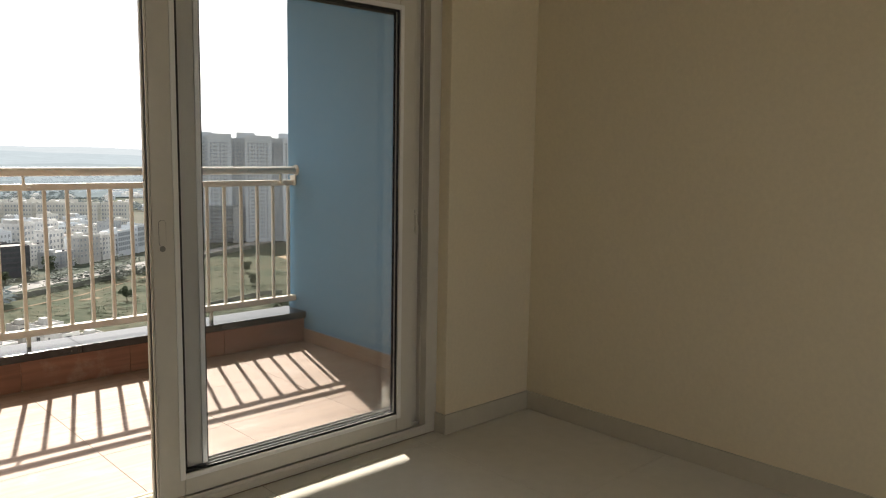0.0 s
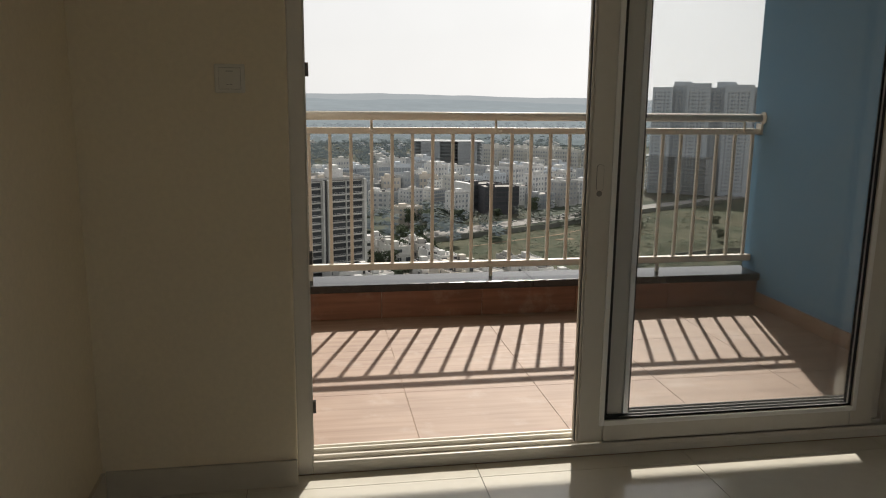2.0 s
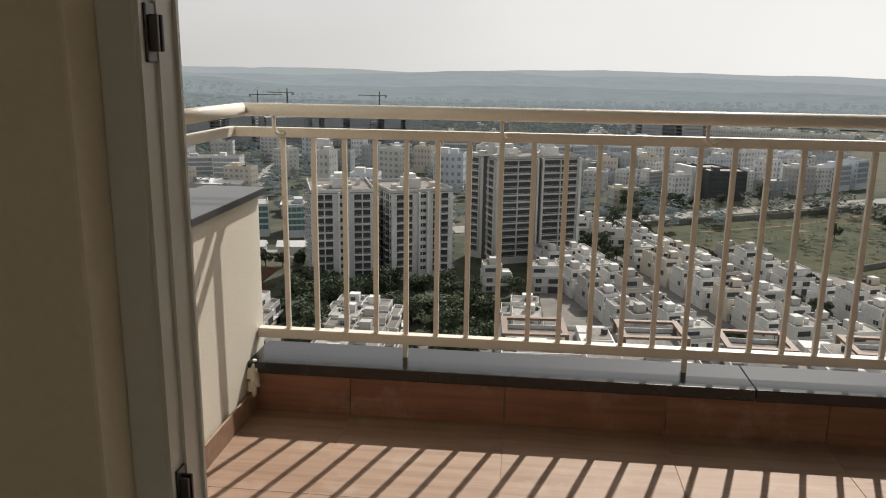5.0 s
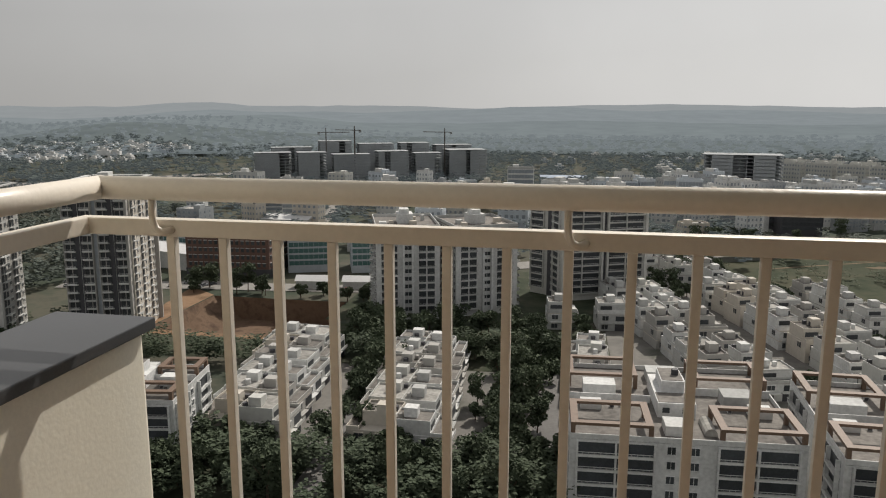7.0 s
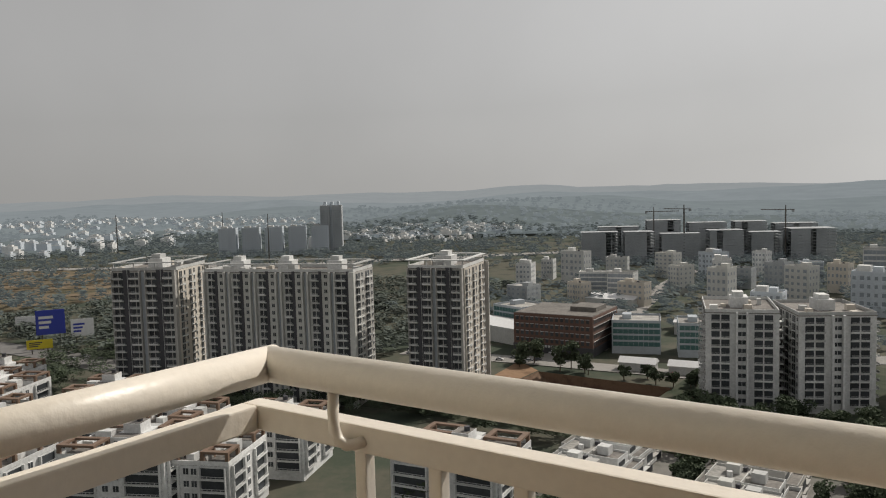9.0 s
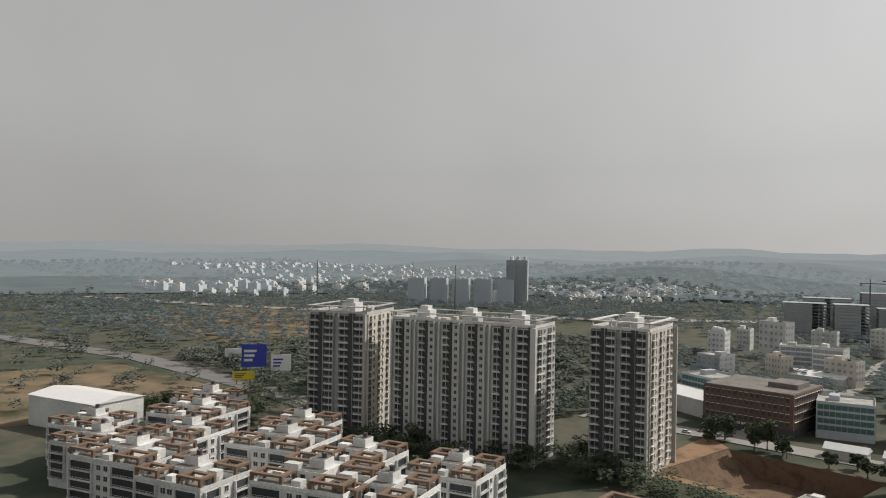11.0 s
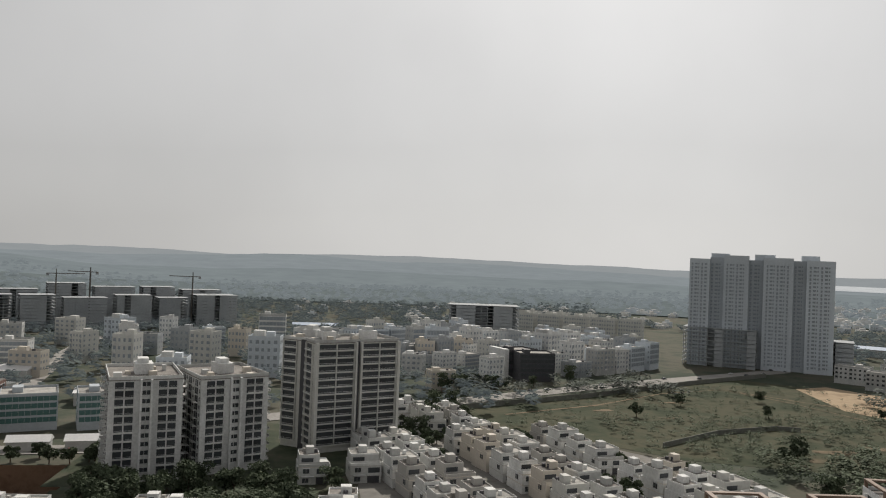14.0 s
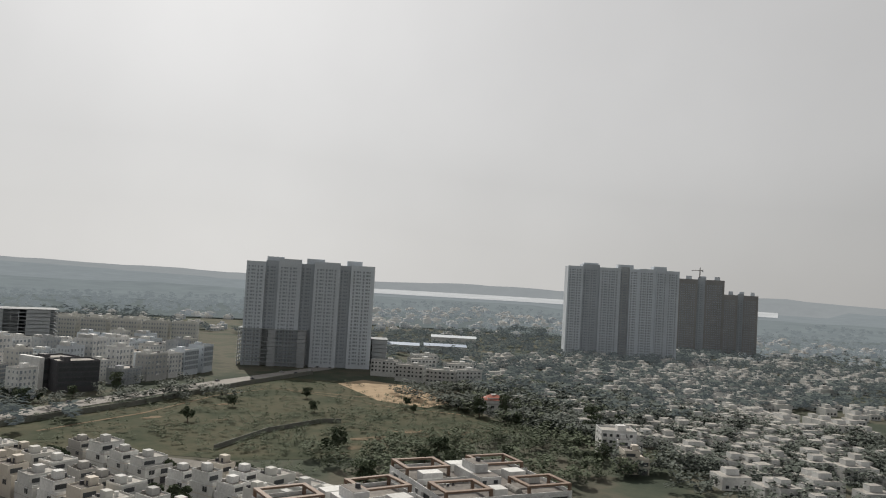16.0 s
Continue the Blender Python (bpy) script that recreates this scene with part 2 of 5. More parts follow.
CONCRETE = material("bare_concrete", (0.35, 0.37, 0.385), 0.9, vary=0.2, fine=0.8, coarse=0.08, bump=0.0)
DARKSHELL = material("dark_bare_concrete", (0.235, 0.232, 0.23), 0.9, vary=0.2, fine=0.8, coarse=0.08, bump=0.0)
# Pale blue-grey: haze in front of far facades is put into this paint.
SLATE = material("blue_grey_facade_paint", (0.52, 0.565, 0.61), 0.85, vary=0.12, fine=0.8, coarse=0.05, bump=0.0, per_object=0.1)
MAROON = material("red_brown_brick_cladding", (0.135, 0.08, 0.064), 0.8, vary=0.2, fine=2.0, coarse=0.2, bump=0.0)
ROOF = material("weathered_roof_screed", (0.165, 0.153, 0.14), 0.9, vary=0.5, fine=0.9, coarse=0.15, bump=0.0, per_object=0.2)
PALEROOF = material("pale_roof_screed", (0.31, 0.30, 0.28), 0.9, vary=0.5, fine=0.9, coarse=0.15, bump=0.0, per_object=0.2)
GREIGE = material("grey_beige_facade_paint", (0.53, 0.53, 0.505), 0.85, vary=0.12, fine=0.8, coarse=0.1, bump=0.0)
# Grey wall paint; on the recess strips it carries their shade.
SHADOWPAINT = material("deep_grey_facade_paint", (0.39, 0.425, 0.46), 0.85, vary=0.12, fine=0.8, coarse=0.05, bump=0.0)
# Paler than near glass: the haze before far windows is in the colour.
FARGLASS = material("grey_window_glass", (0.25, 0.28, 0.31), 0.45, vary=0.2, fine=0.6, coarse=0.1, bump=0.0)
TIMBER = material("brown_pergola_cladding", (0.17, 0.112, 0.078), 0.6, vary=0.2, fine=3.0, coarse=0.4, bump=0.0)
WINDOW = material("dark_window_glass", (0.052, 0.058, 0.064), 0.45, vary=0.3, fine=2.0, coarse=0.3, bump=0.0, per_object=0.3, spec=0.3)
TEAL = material("teal_glass_cladding", (0.045, 0.12, 0.115), 0.4, vary=0.2, fine=1.0, bump=0.0)
REDROOF = material("red_clay_roof", (0.30, 0.09, 0.06), 0.8, vary=0.2, fine=1.0, bump=0.0)
SHEET = material("white_metal_roofing", (0.72, 0.72, 0.72), 0.4, vary=0.08, fine=0.6, bump=0.0)
BLUESHEET = material("blue_metal_roofing", (0.24, 0.31, 0.42), 0.5, vary=0.1, fine=0.6, bump=0.0)
ASPHALT = material("asphalt", (0.16, 0.155, 0.15), 0.9, vary=0.2, fine=1.0, coarse=0.08, bump=0.0)
DUSTROAD = material("dusty_pale_road", (0.26, 0.25, 0.235), 0.95, vary=0.2, fine=0.7, coarse=0.05, bump=0.0)
BARK = material("tree_bark", (0.1, 0.07, 0.05), 0.9, vary=0.2, fine=3)
LEAF = leaves_material("tree_leaves", (0.05, 0.068, 0.042), (0.10, 0.125, 0.075))
# Haze in front of these woods is emission added to the leaf colour.
HAZYWOODS = hazed_material("hazy_woods", (0.075, 0.086, 0.074), (0.042, 0.049, 0.052))
FARWOODS = hazed_material("far_woods", (0.05, 0.056, 0.052), (0.15, 0.17, 0.18))
WOODS = leaves_material("wood_leaves", (0.07, 0.086, 0.076), (0.12, 0.14, 0.12))
GROUND = land("dry_green_land", [(0.042, 0.054, 0.04), (0.06, 0.072, 0.052), (0.10, 0.095, 0.073), (0.055, 0.064, 0.048)], 0.02)
MEADOW = land("meadow_grass", [(0.031, 0.042, 0.023), (0.05, 0.058, 0.034), (0.076, 0.074, 0.046), (0.038, 0.048, 0.028)], 0.035)
EARTH = land("bare_orange_earth", [(0.18, 0.11, 0.065), (0.27, 0.175, 0.11), (0.15, 0.095, 0.06)], 0.06)
CLEARING = land("pale_tan_earth", [(0.30, 0.225, 0.15), (0.38, 0.295, 0.20), (0.26, 0.195, 0.13)], 0.06)
MOSSWALL = material("mossy_concrete", (0.15, 0.155, 0.135), 0.9, vary=0.3, fine=0.9, coarse=0.1, bump=0.0)
PALE_EARTH = land("dry_pale_earth", [(0.22, 0.165, 0.11), (0.15, 0.12, 0.08), (0.06, 0.06, 0.035)], 0.03)
# Dark tone puts the trees' shade into the ground colour.
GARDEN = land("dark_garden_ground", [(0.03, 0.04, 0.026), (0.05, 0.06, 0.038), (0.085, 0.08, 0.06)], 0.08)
PAVING = land("grey_lane_paving", [(0.16, 0.155, 0.145), (0.22, 0.21, 0.195), (0.12, 0.125, 0.105)], 0.06)
PITEARTH = land("dark_dug_earth", [(0.12, 0.08, 0.055), (0.17, 0.115, 0.08), (0.09, 0.06, 0.045)], 0.15)
WATER = material("pale_lake_water", (0.5, 0.53, 0.55), 0.15, vary=0.02, fine=0.01, bump=0.0)


# ---- building blocks of meshes ----
class Shape:
    """Collects boxes, tubes and prisms into one mesh."""

    def __init__(self):
        self.v, self.f, self.m = [], [], []

    def box(self, x0, y0, z0, x1, y1, z1, m=0):
        i = len(self.v)
        self.v += [(x0, y0, z0), (x1, y0, z0), (x1, y1, z0), (x0, y1, z0), (x0, y0, z1), (x1, y0, z1), (x1, y1, z1), (x0, y1, z1)]
        self.f += [(i, i + 3, i + 2, i + 1), (i + 4, i + 5, i + 6, i + 7), (i, i + 1, i + 5, i + 4), (i + 1, i + 2, i + 6, i + 5), (i + 2, i + 3, i + 7, i + 6), (i + 3, i, i + 4, i + 7)]
        self.m += [m] * 6
        return self

    def prism(self, points, z0, z1, m=0, top=None):
        """An upright prism over a plan outline, counter-clockwise."""
        i, n = len(self.v), len(points)
        self.v += [(x, y, z0) for x, y in points] + [(x, y, z1) for x, y in points]
        self.f += [tuple(range(i + n - 1, i - 1, -1)), tuple(range(i + n, i + 2 * n))]
        self.m += [m, m if top is None else top]
        for k in range(n):
            j = (k + 1) % n
            self.f.append((i + k, i + j, i + n + j, i + n + k))
            self.m.append(m)
        return self

    def ring(self, x0, y0, x1, y1, t, z0, z1, m=0):
        """A closed low wall round a rectangle."""
        i = len(self.v)
        for z in (z0, z1):
            self.v += [(x0, y0, z), (x1, y0, z), (x1, y1, z), (x0, y1, z), (x0 + t, y0 + t, z), (x1 - t, y0 + t, z), (x1 - t, y1 - t, z), (x0 + t, y1 - t, z)]
        for k in range(4):
            j = (k + 1) % 4
            self.f += [(i + k, i + j, i + 8 + j, i + 8 + k), (i + 4 + j, i + 4 + k, i + 12 + k, i + 12 + j), (i + 8 + k, i + 8 + j, i + 12 + j, i + 12 + k), (i + j, i + k, i + 4 + k, i + 4 + j)]
            self.m += [m] * 4
        return self

    def tube(self, path, r, n=14, m=0, r1=None):
        """A round bar along a line of points."""
        pts = [Vector(p) for p in path]
        i = len(self.v)
        for k, p in enumerate(pts):
            a = pts[min(k + 1, len(pts) - 1)] - pts[max(k - 1, 0)]
            q = a.to_track_quat("Z", "Y")
            rr = r if r1 is None else r + (r1 - r) * k / (len(pts) - 1)
            self.v += [tuple(p + q @ Vector((rr * math.cos(2 * math.pi * j / n), rr * math.sin(2 * math.pi * j / n), 0))) for j in range(n)]
        for k in range(len(pts) - 1):
            for j in range(n):
                a, b = i + k * n + j, i + k * n + (j + 1) % n
                self.f.append((a, b, b + n, a + n))
                self.m.append(m)
        e = i + (len(pts) - 1) * n
        self.f += [tuple(range(i + n - 1, i - 1, -1)), tuple(range(e, e + n))]
        self.m += [m, m]
        return self

    def done(self, name, mats, bevel=0.0, smooth=False):
        me = bpy.data.meshes.new(name)
        me.from_pydata(self.v, [], self.f)
        for mt in (mats if isinstance(mats, (list, tuple)) else [mats]):
            me.materials.append(mt)
        me.polygons.foreach_set("material_index", self.m)
        if bevel:
            bm = bmesh.new()
            bm.from_mesh(me)
            edges = [e for e in bm.edges if len(e.link_faces) == 2 and e.calc_face_angle(0) > 0.6]
            bmesh.ops.bevel(bm, geom=edges, offset=bevel, segments=2, profile=0.6, affect="EDGES")
            bm.to_mesh(me)
            bm.free()
        if smooth:
            me.polygons.foreach_set("use_smooth", [len(p.vertices) == 4 for p in me.polygons])
        me.update()
        return me


def thing(name, label, category, m=None, group=""):
    ob = new(name)
    ob.empty_display_size = 0.2
    if m is not None:
        ob.matrix_basis = m
    return tagged(ob, label, category, group)


def piece(name, mesh, parent, m=None, label=""):
    ob = new(name, mesh)
    ob.parent = parent
    if m is not None:
        ob.matrix_basis = m
    if label:
        tagged(ob, label)
    return ob


def part(name, shape, material_, parent, label="", bevel=0.0, smooth=False, m=None):
    return piece(name, shape.done(name, material_, bevel, smooth), parent, m, label)


def setting(name, shape, material_, label="", bevel=0.0, category="", parent=None):
    ob = new(name, shape.done(name, material_, bevel))
    ob.parent = parent
    return tagged(ob, label, category or name.split("_")[0], kind="structure") if parent is None else ob


# ---- the room ----
X0, X1, YB, YF, HR = -0.678, 2.926, -4.6, -0.064, 2.75
setting("wall_north_west", Shape().box(X0 - 0.2, YF, -0.05, -0.05, 0.14, HR), CREAM, "cream painted plaster wall beside the balcony door", 0.006)
setting("wall_north_east", Shape().box(2.33, YF, -0.05, X1, 0.14, HR), CREAM, "cream painted plaster wall between door and corner", 0.006)
setting("wall_north_lintel", Shape().box(-0.05, YF, 2.09, 2.33, 0.14, HR), CREAM, "cream painted lintel wall over the balcony door")
setting("wall_east", Shape().box(X1, YB - 0.2, -0.05, X1 + 0.2, 0.14, HR), CREAM, "plain cream painted room wall")
setting("wall_west", Shape().box(X0 - 0.2, YB - 0.2, -0.05, X0, YF, HR), CREAM, "plain cream painted room wall")
# Unseen opening added at the back so sky light fills the room.
setting("wall_south", Shape().box(X0, YB - 0.2, -0.05, X1, YB, 0.6).box(X0, YB - 0.2, 2.3, X1, YB, HR).box(X0, YB - 0.2, 0.6, 0.1, YB, 2.3).box(2.6, YB - 0.2, 0.6, X1, YB, 2.3), CREAM, "cream painted room wall with an added unseen opening that lets light in")
setting("ceiling", Shape().box(X0 - 0.2, YB - 0.2, HR, X1 + 0.2, 0.14, HR + 0.15), CEIL, "white painted flat ceiling")
floor = setting("floor", Shape().box(X0, YB, -0.05, X1, 0.0, -0.006), GROUT, "polished beige vitrified tile floor")
base = setting("baseboard_east", Shape().box(X1 - 0.012, YB, 0.0, X1, YF - 0.012, 0.095), SKIRT, "beige tile skirting", 0.002)
setting("baseboard_north_east", Shape().box(2.33, YF - 0.012, 0.0, X1, YF, 0.095).box(2.318, YF - 0.012, 0.0, 2.33, -0.002, 0.095), SKIRT, "beige tile skirting returning into the door reveal", 0.002)
setting("baseboard_north_west", Shape().box(X0 + 0.012, YF - 0.012, 0.0, -0.05, YF, 0.095), SKIRT, "beige tile skirting", 0.002)
setting("baseboard_west", Shape().box(X0, YB, 0.0, X0 + 0.012, YF - 0.012, 0.095), SKIRT, "beige tile skirting", 0.002)

# ---- sliding door to the balcony ----
door = thing("sliding_door", "white uPVC sliding balcony door, slid open, two glazed sashes stacked", "door", pose(0, 0, 0))
fr = Shape()
fr.box(-0.05, 0.0, 0.0, 0.0, 0.108, 2.09).box(2.266, 0.0, 0.0, 2.33, 0.108, 2.09).box(0.0, 0.0, 2.03, 2.266, 0.14, 2.09).box(0.0, 0.0, 0.0, 2.266, 0.14, 0.032)
part("frame", fr, UPVC, door, "white uPVC outer frame", 0.004)
tr = Shape()
for y in (0.0, 0.052, 0.104, 0.132):
    tr.box(0.0, y, 0.032, 2.266, y + 0.008, 0.046)
for y, w in ((0.0, 0.007), (0.046, 0.005), (0.101, 0.007)):
    tr.box(0.0, y, 0.046, 0.005, y + w, 2.03)
    tr.box(2.261, y, 0.046, 2.266, y + w, 2.03)
part("track", tr, UPVC, door, "ribbed sliding tracks")


def sash(x0, x1, y0, y1):
    z0, z1, w = 0.047, 2.028, 0.098
    s = Shape()
    s.box(x0, y0, z0, x0 + w, y1, z1).box(x1 - w, y0, z0, x1, y1, z1).box(x0 + w, y0, z0, x1 - w, y1, z0 + 0.085).box(x0 + w, y0, z1 - 0.085, x1 - w, y1, z1)
    ob = part("sash", s, UPVC, door, "glazed white uPVC sash", 0.006)
    yc = (y0 + y1) / 2
    g = Shape()
    a, b, c, d = x0 + w, x1 - w, z0 + 0.085, z1 - 0.085
    for yy in (y0 + 0.004, y1 - 0.009):
        g.box(a, yy, c, a + 0.009, yy + 0.005, d).box(b - 0.009, yy, c, b, yy + 0.005, d).box(a, yy, c, b, yy + 0.005, c + 0.009).box(a, yy, d - 0.009, b, yy + 0.005, d)
    part("gasket", g, GASKET, ob, "black rubber gasket")
    for u0, v0, u1, v1 in ((a - 0.02, c - 0.02, a, d + 0.02), (b, c - 0.02, b + 0.02, d + 0.02), (a, c - 0.02, b, c), (a, d, b, d + 0.02)):
        part("glazing_bead", Shape().box(u0, y0 - 0.007, v0, u1, y0 - 0.0005, v1), BEAD, ob, "glazing bead, whitened for the light it catches", 0.003)
    p = part("pane", Shape().box(a, yc - 0.003, c, b, yc + 0.003, d), PANE, ob, "clear glass pane")
    p.visible_shadow = False
    return ob


s1 = sash(0.972, 2.19, 0.012, 0.05)
s2 = sash(1.085, 2.258, 0.064, 0.102)
part("interlock", Shape().box(1.079, 0.0535, 0.05, 1.099, 0.0635, 2.025), GASKET, s2, "dark brush seal between the sashes")
part("interlock", Shape().box(0.965, 0.019, 0.05, 0.9715, 0.033, 2.025), GASKET, s1, "dark brush seal along the stile")
part("lip", Shape().box(0.960, 0.0335, 0.05, 0.9715, 0.049, 2.025), UPVC, s1, "thin white outer lip", 0.002)
part("lip", Shape().box(0.964, 0.0125, 0.05, 0.9715, 0.0185, 2.025), UPVC, s1, "thin white inner lip", 0.002)
def stadium(x, z, w, h, y0, y1):
    """A flat plate with round ends, upright in the plane of the door."""
    r, pts = w / 2, []
    for k in range(9):
        t = math.pi * k / 8
        pts.append((x + r * math.cos(t), z + h / 2 - r + r * math.sin(t)))
    for k in range(9):
        t = math.pi + math.pi * k / 8
        pts.append((x + r * math.cos(t), z - h / 2 + r + r * math.sin(t)))
    sh, n = Shape(), len(pts)
    sh.v = [(a, y0, b) for a, b in pts] + [(a, y1, b) for a, b in pts]
    sh.f = [tuple(range(n)), tuple(range(2 * n - 1, n - 1, -1))] + [(k, n + k, n + (k + 1) % n, (k + 1) % n) for k in range(n)]
    sh.m = [0] * len(sh.f)
    return sh


part("lock_surround", stadium(1.009, 1.037, 0.0265, 0.0945, 0.0112, 0.0118), GASKET, s1, "dark joint round the pull handle")
part("lock_plate", stadium(1.009, 1.037, 0.0245, 0.0925, 0.0100, 0.0111), UPVC, s1, "flush white pull handle with round ends")
rim = part("lock_cylinder", Shape().tube([(1.007, 0.0085, 0.982), (1.007, 0.0119, 0.982)], 0.0135, 20), UPVC, s1, "white rim of the key cylinder")
part("plug", Shape().tube([(1.007, 0.0075, 0.982), (1.007, 0.0084, 0.982)], 0.0105, 20), GREYPLASTIC, rim, "grey key plug")
catch = part("catch", Shape().box(2.205, 0.052, 1.03, 2.237, 0.0635, 1.075), UPVC, s2, "white crescent latch", 0.003)
part("lever", Shape().box(2.214, 0.034, 0.965, 2.228, 0.0515, 1.05).box(2.214, 0.028, 0.955, 2.228, 0.034, 1.0), UPVC, catch, "small latch lever", 0.003)
# Thin black plate paints the shade of a hollow in the latch.
part("recess", Shape().box(2.217, 0.0505, 1.056, 2.225, 0.0518, 1.068), GASKET, catch)
for z in (1.39, 0.772, 0.24):
    k = Shape().box(0.0, 0.020, z - 0.035, 0.004, 0.044, z + 0.035).box(0.004, 0.024, z - 0.022, 0.016, 0.029, z + 0.022).box(0.004, 0.036, z - 0.022, 0.016, 0.041, z + 0.022)
    part("keeper", k, STEEL, door, "dark steel lock keeper on the jamb", 0.0015)

sw = thing("light_switch", "white square single-rocker light switch on the wall", "switch", pose(-0.220, YF, 1.357))
part("plate", Shape().box(-0.045, -0.009, -0.043, 0.045, 0.0, 0.043), SWITCH, sw, "white plastic plate", 0.004)
part("surround", Shape().box(-0.0328, -0.0098, -0.0323, 0.0328, -0.0091, 0.0323), GROUT, sw, "dark gap round the rocker")
rk = part("rocker", Shape().box(-0.032, -0.0135, -0.0315, 0.032, -0.0099, 0.0315), SWITCH, sw, "white rocker", 0.002)
part("marker", Shape().box(-0.011, -0.0143, 0.0205, 0.011, -0.0136, 0.0225), GREYPLASTIC, rk, "thin dark marker line")
part("print", Shape().box(-0.009, -0.0139, -0.0185, -0.003, -0.0136, -0.0165).box(0.0, -0.0139, -0.0185, 0.008, -0.0136, -0.0165), GREYPLASTIC, rk, "tiny unreadable print")

# ---- the balcony ----
XL, XR, YP = -0.60, 2.83, 1.902
slab = setting("floor_balcony", Shape().box(XL - 0.25, 0.0, -0.25, XR, 2.12, -0.0025), BROWN_GROUT, "balcony slab with wood-look tiles", category="floor")
setting("wall_blue", Shape().box(XR, 0.14, -0.25, XR + 0.22, 2.10, 2.499), BLUE, "blue rough-plastered balcony end wall", 0.01)
setting("wall_balcony_west", Shape().box(XL - 0.25, 0.14, -0.006, XL, 1.40, 2.499), EXT, "cream rough-plastered outside wall", 0.012)
setting("wall_low_west", Shape().box(XL - 0.23, 1.40, -0.006, XL - 0.01, 2.085, 0.848), EXT, "cream plastered low wall at the balcony end", 0.012)
setting("wall_low_coping", Shape().box(XL - 0.25, 1.403, 0.849, XL + 0.012, 2.105, 0.876), GREYGRANITE, "polished grey granite coping slab on the low wall", 0.003, "coping")
setting("wall_parapet", Shape().box(XL - 0.009, YP + 0.012, -0.006, XR, 2.12, 0.167), EXT, "low balcony parapet", category="wall")
setting("parapet_coping", Shape().box(XL - 0.008, YP - 0.026, 0.168, 1.33, 2.125, 0.214).box(1.333, YP - 0.026, 0.168, XR - 0.001, 2.125, 0.214), GRANITE, "polished black granite coping on the parapet", 0.003, "coping")
setting("ceiling_balcony", Shape().box(XL - 0.25, 0.14, 2.5, XR + 0.22, 2.32, 2.75), CEIL, "white balcony soffit", category="ceiling")
setting("wall_facade_upper", Shape().box(X0 - 0.2, -0.06, 2.905, X1 + 0.2, 0.14, 5.8), EXT, "cream plastered facade over the balcony", category="wall")
# Unseen tower mass, left open behind the room so its added opening gets sky.
setting("wall_tower_mass", Shape().box(-9, -22, -84, 12, -4.9, -0.3).box(-9, -4.9, -84, -0.9, 0.13, 9).box(3.15, -4.9, -84, 12, 0.13, 9).box(-0.9, -4.9, -84, 3.15, 0.13, -0.3), EXT, "cream plastered apartment tower that holds the flat", category="wall")

# ---- railing ----
railing = thing("railing", "cream painted steel balcony railing with round handrail and square balusters", "railing", pose(0, 0, 0))
YR, YH, ZH = 2.02, 1.994, 1.19
top = Shape().tube([(XR - 0.02, YH, ZH), (-0.630, YH, ZH)], 0.0252, 24)
part("handrail", top, RAIL, railing, "round cream handrail", smooth=True)
ret = Shape().tube([(-0.630, YH + 0.012, ZH), (-0.640, 1.405, ZH)], 0.0252, 24)
part("handrail", ret, RAIL, railing, "round cream handrail return", smooth=True)
part("flange", Shape().tube([(-0.640, 1.406, ZH), (-0.640, 1.401, ZH)], 0.042, 20), RAIL, railing)
part("flange", Shape().tube([(XR - 0.006, YH, ZH), (XR - 0.001, YH, ZH)], 0.038, 20), RAIL, railing)
part("middle_rail", Shape().box(-0.70, YR - 0.016, 1.086, XR - 0.002, YR + 0.016, 1.123), RAIL, railing, "cream flat rail", 0.003)
part("middle_rail", Shape().box(-0.70, 1.402, 1.086, -0.668, YR - 0.017, 1.123), RAIL, railing, "cream flat rail return", 0.003)
part("bottom_rail", Shape().box(XL - 0.006, YR - 0.02, 0.272, XR - 0.002, YR + 0.02, 0.312), RAIL, railing, "cream flat bottom rail", 0.003)
bar_mesh = Shape().box(-0.0095, -0.0095, 0.313, 0.0095, 0.0095, 1.085).done("baluster", RAIL, 0.002)
for k in range(-7, 21):
    piece("baluster", bar_mesh, railing, pose(0.364 + 0.1207 * k, YR, 0))
hook = Shape().tube([(0, YH - 0.004, 1.172), (0, YH - 0.006, 1.14), (0.001, YH - 0.006, 1.118), (0.008, YH - 0.006, 1.104), (0.02, YH - 0.003, 1.098), (0.031, YH + 0.006, 1.100), (0.036, YH + 0.013, 1.103)], 0.0078, 12).done("bracket", RAIL, smooth=True)
for x in (-0.505, 0.362, 1.10, 1.90, 2.70):
    piece("bracket", hook, railing, pose(x, 0, 0), "bent round bracket under the handrail")
part("bracket", Shape().tube([(-0.639, 1.50, 1.172), (-0.640, 1.50, 1.14), (-0.645, 1.503, 1.116), (-0.655, 1.512, 1.104), (-0.669, 1.522, 1.102)], 0.0085, 12), RAIL, railing, smooth=True)
for x in (0.0, 1.095, 2.19):
    part("post", Shape().box(x - 0.0095, YR - 0.0095, 0.213, x + 0.0095, YR + 0.0095, 0.273), RAIL, railing)
part("end_plate", Shape().box(XR - 0.014, YR - 0.03, 1.085, XR - 0.002, YR + 0.03, 1.155), RAIL, railing, "cream wall plate", 0.002)

lump = Shape()
r_ = random.Random(3)
for i in range(9):
    x, y, z = XL + r_.uniform(0.0, 0.03), YP - 0.03 + r_.uniform(-0.012, 0.02), 0.09 + 0.014 * i
    e = r_.uniform(0.010, 0.02)
    lump.tube([(x, y, z - 0.02), (x + r_.uniform(-0.008, 0.008), y, z + 0.018)], e, 7, r1=e * 0.6)
setting("trim_cement_patch", lump, EXT, "rough cement patch at the coping's end", 0.0, "trim")

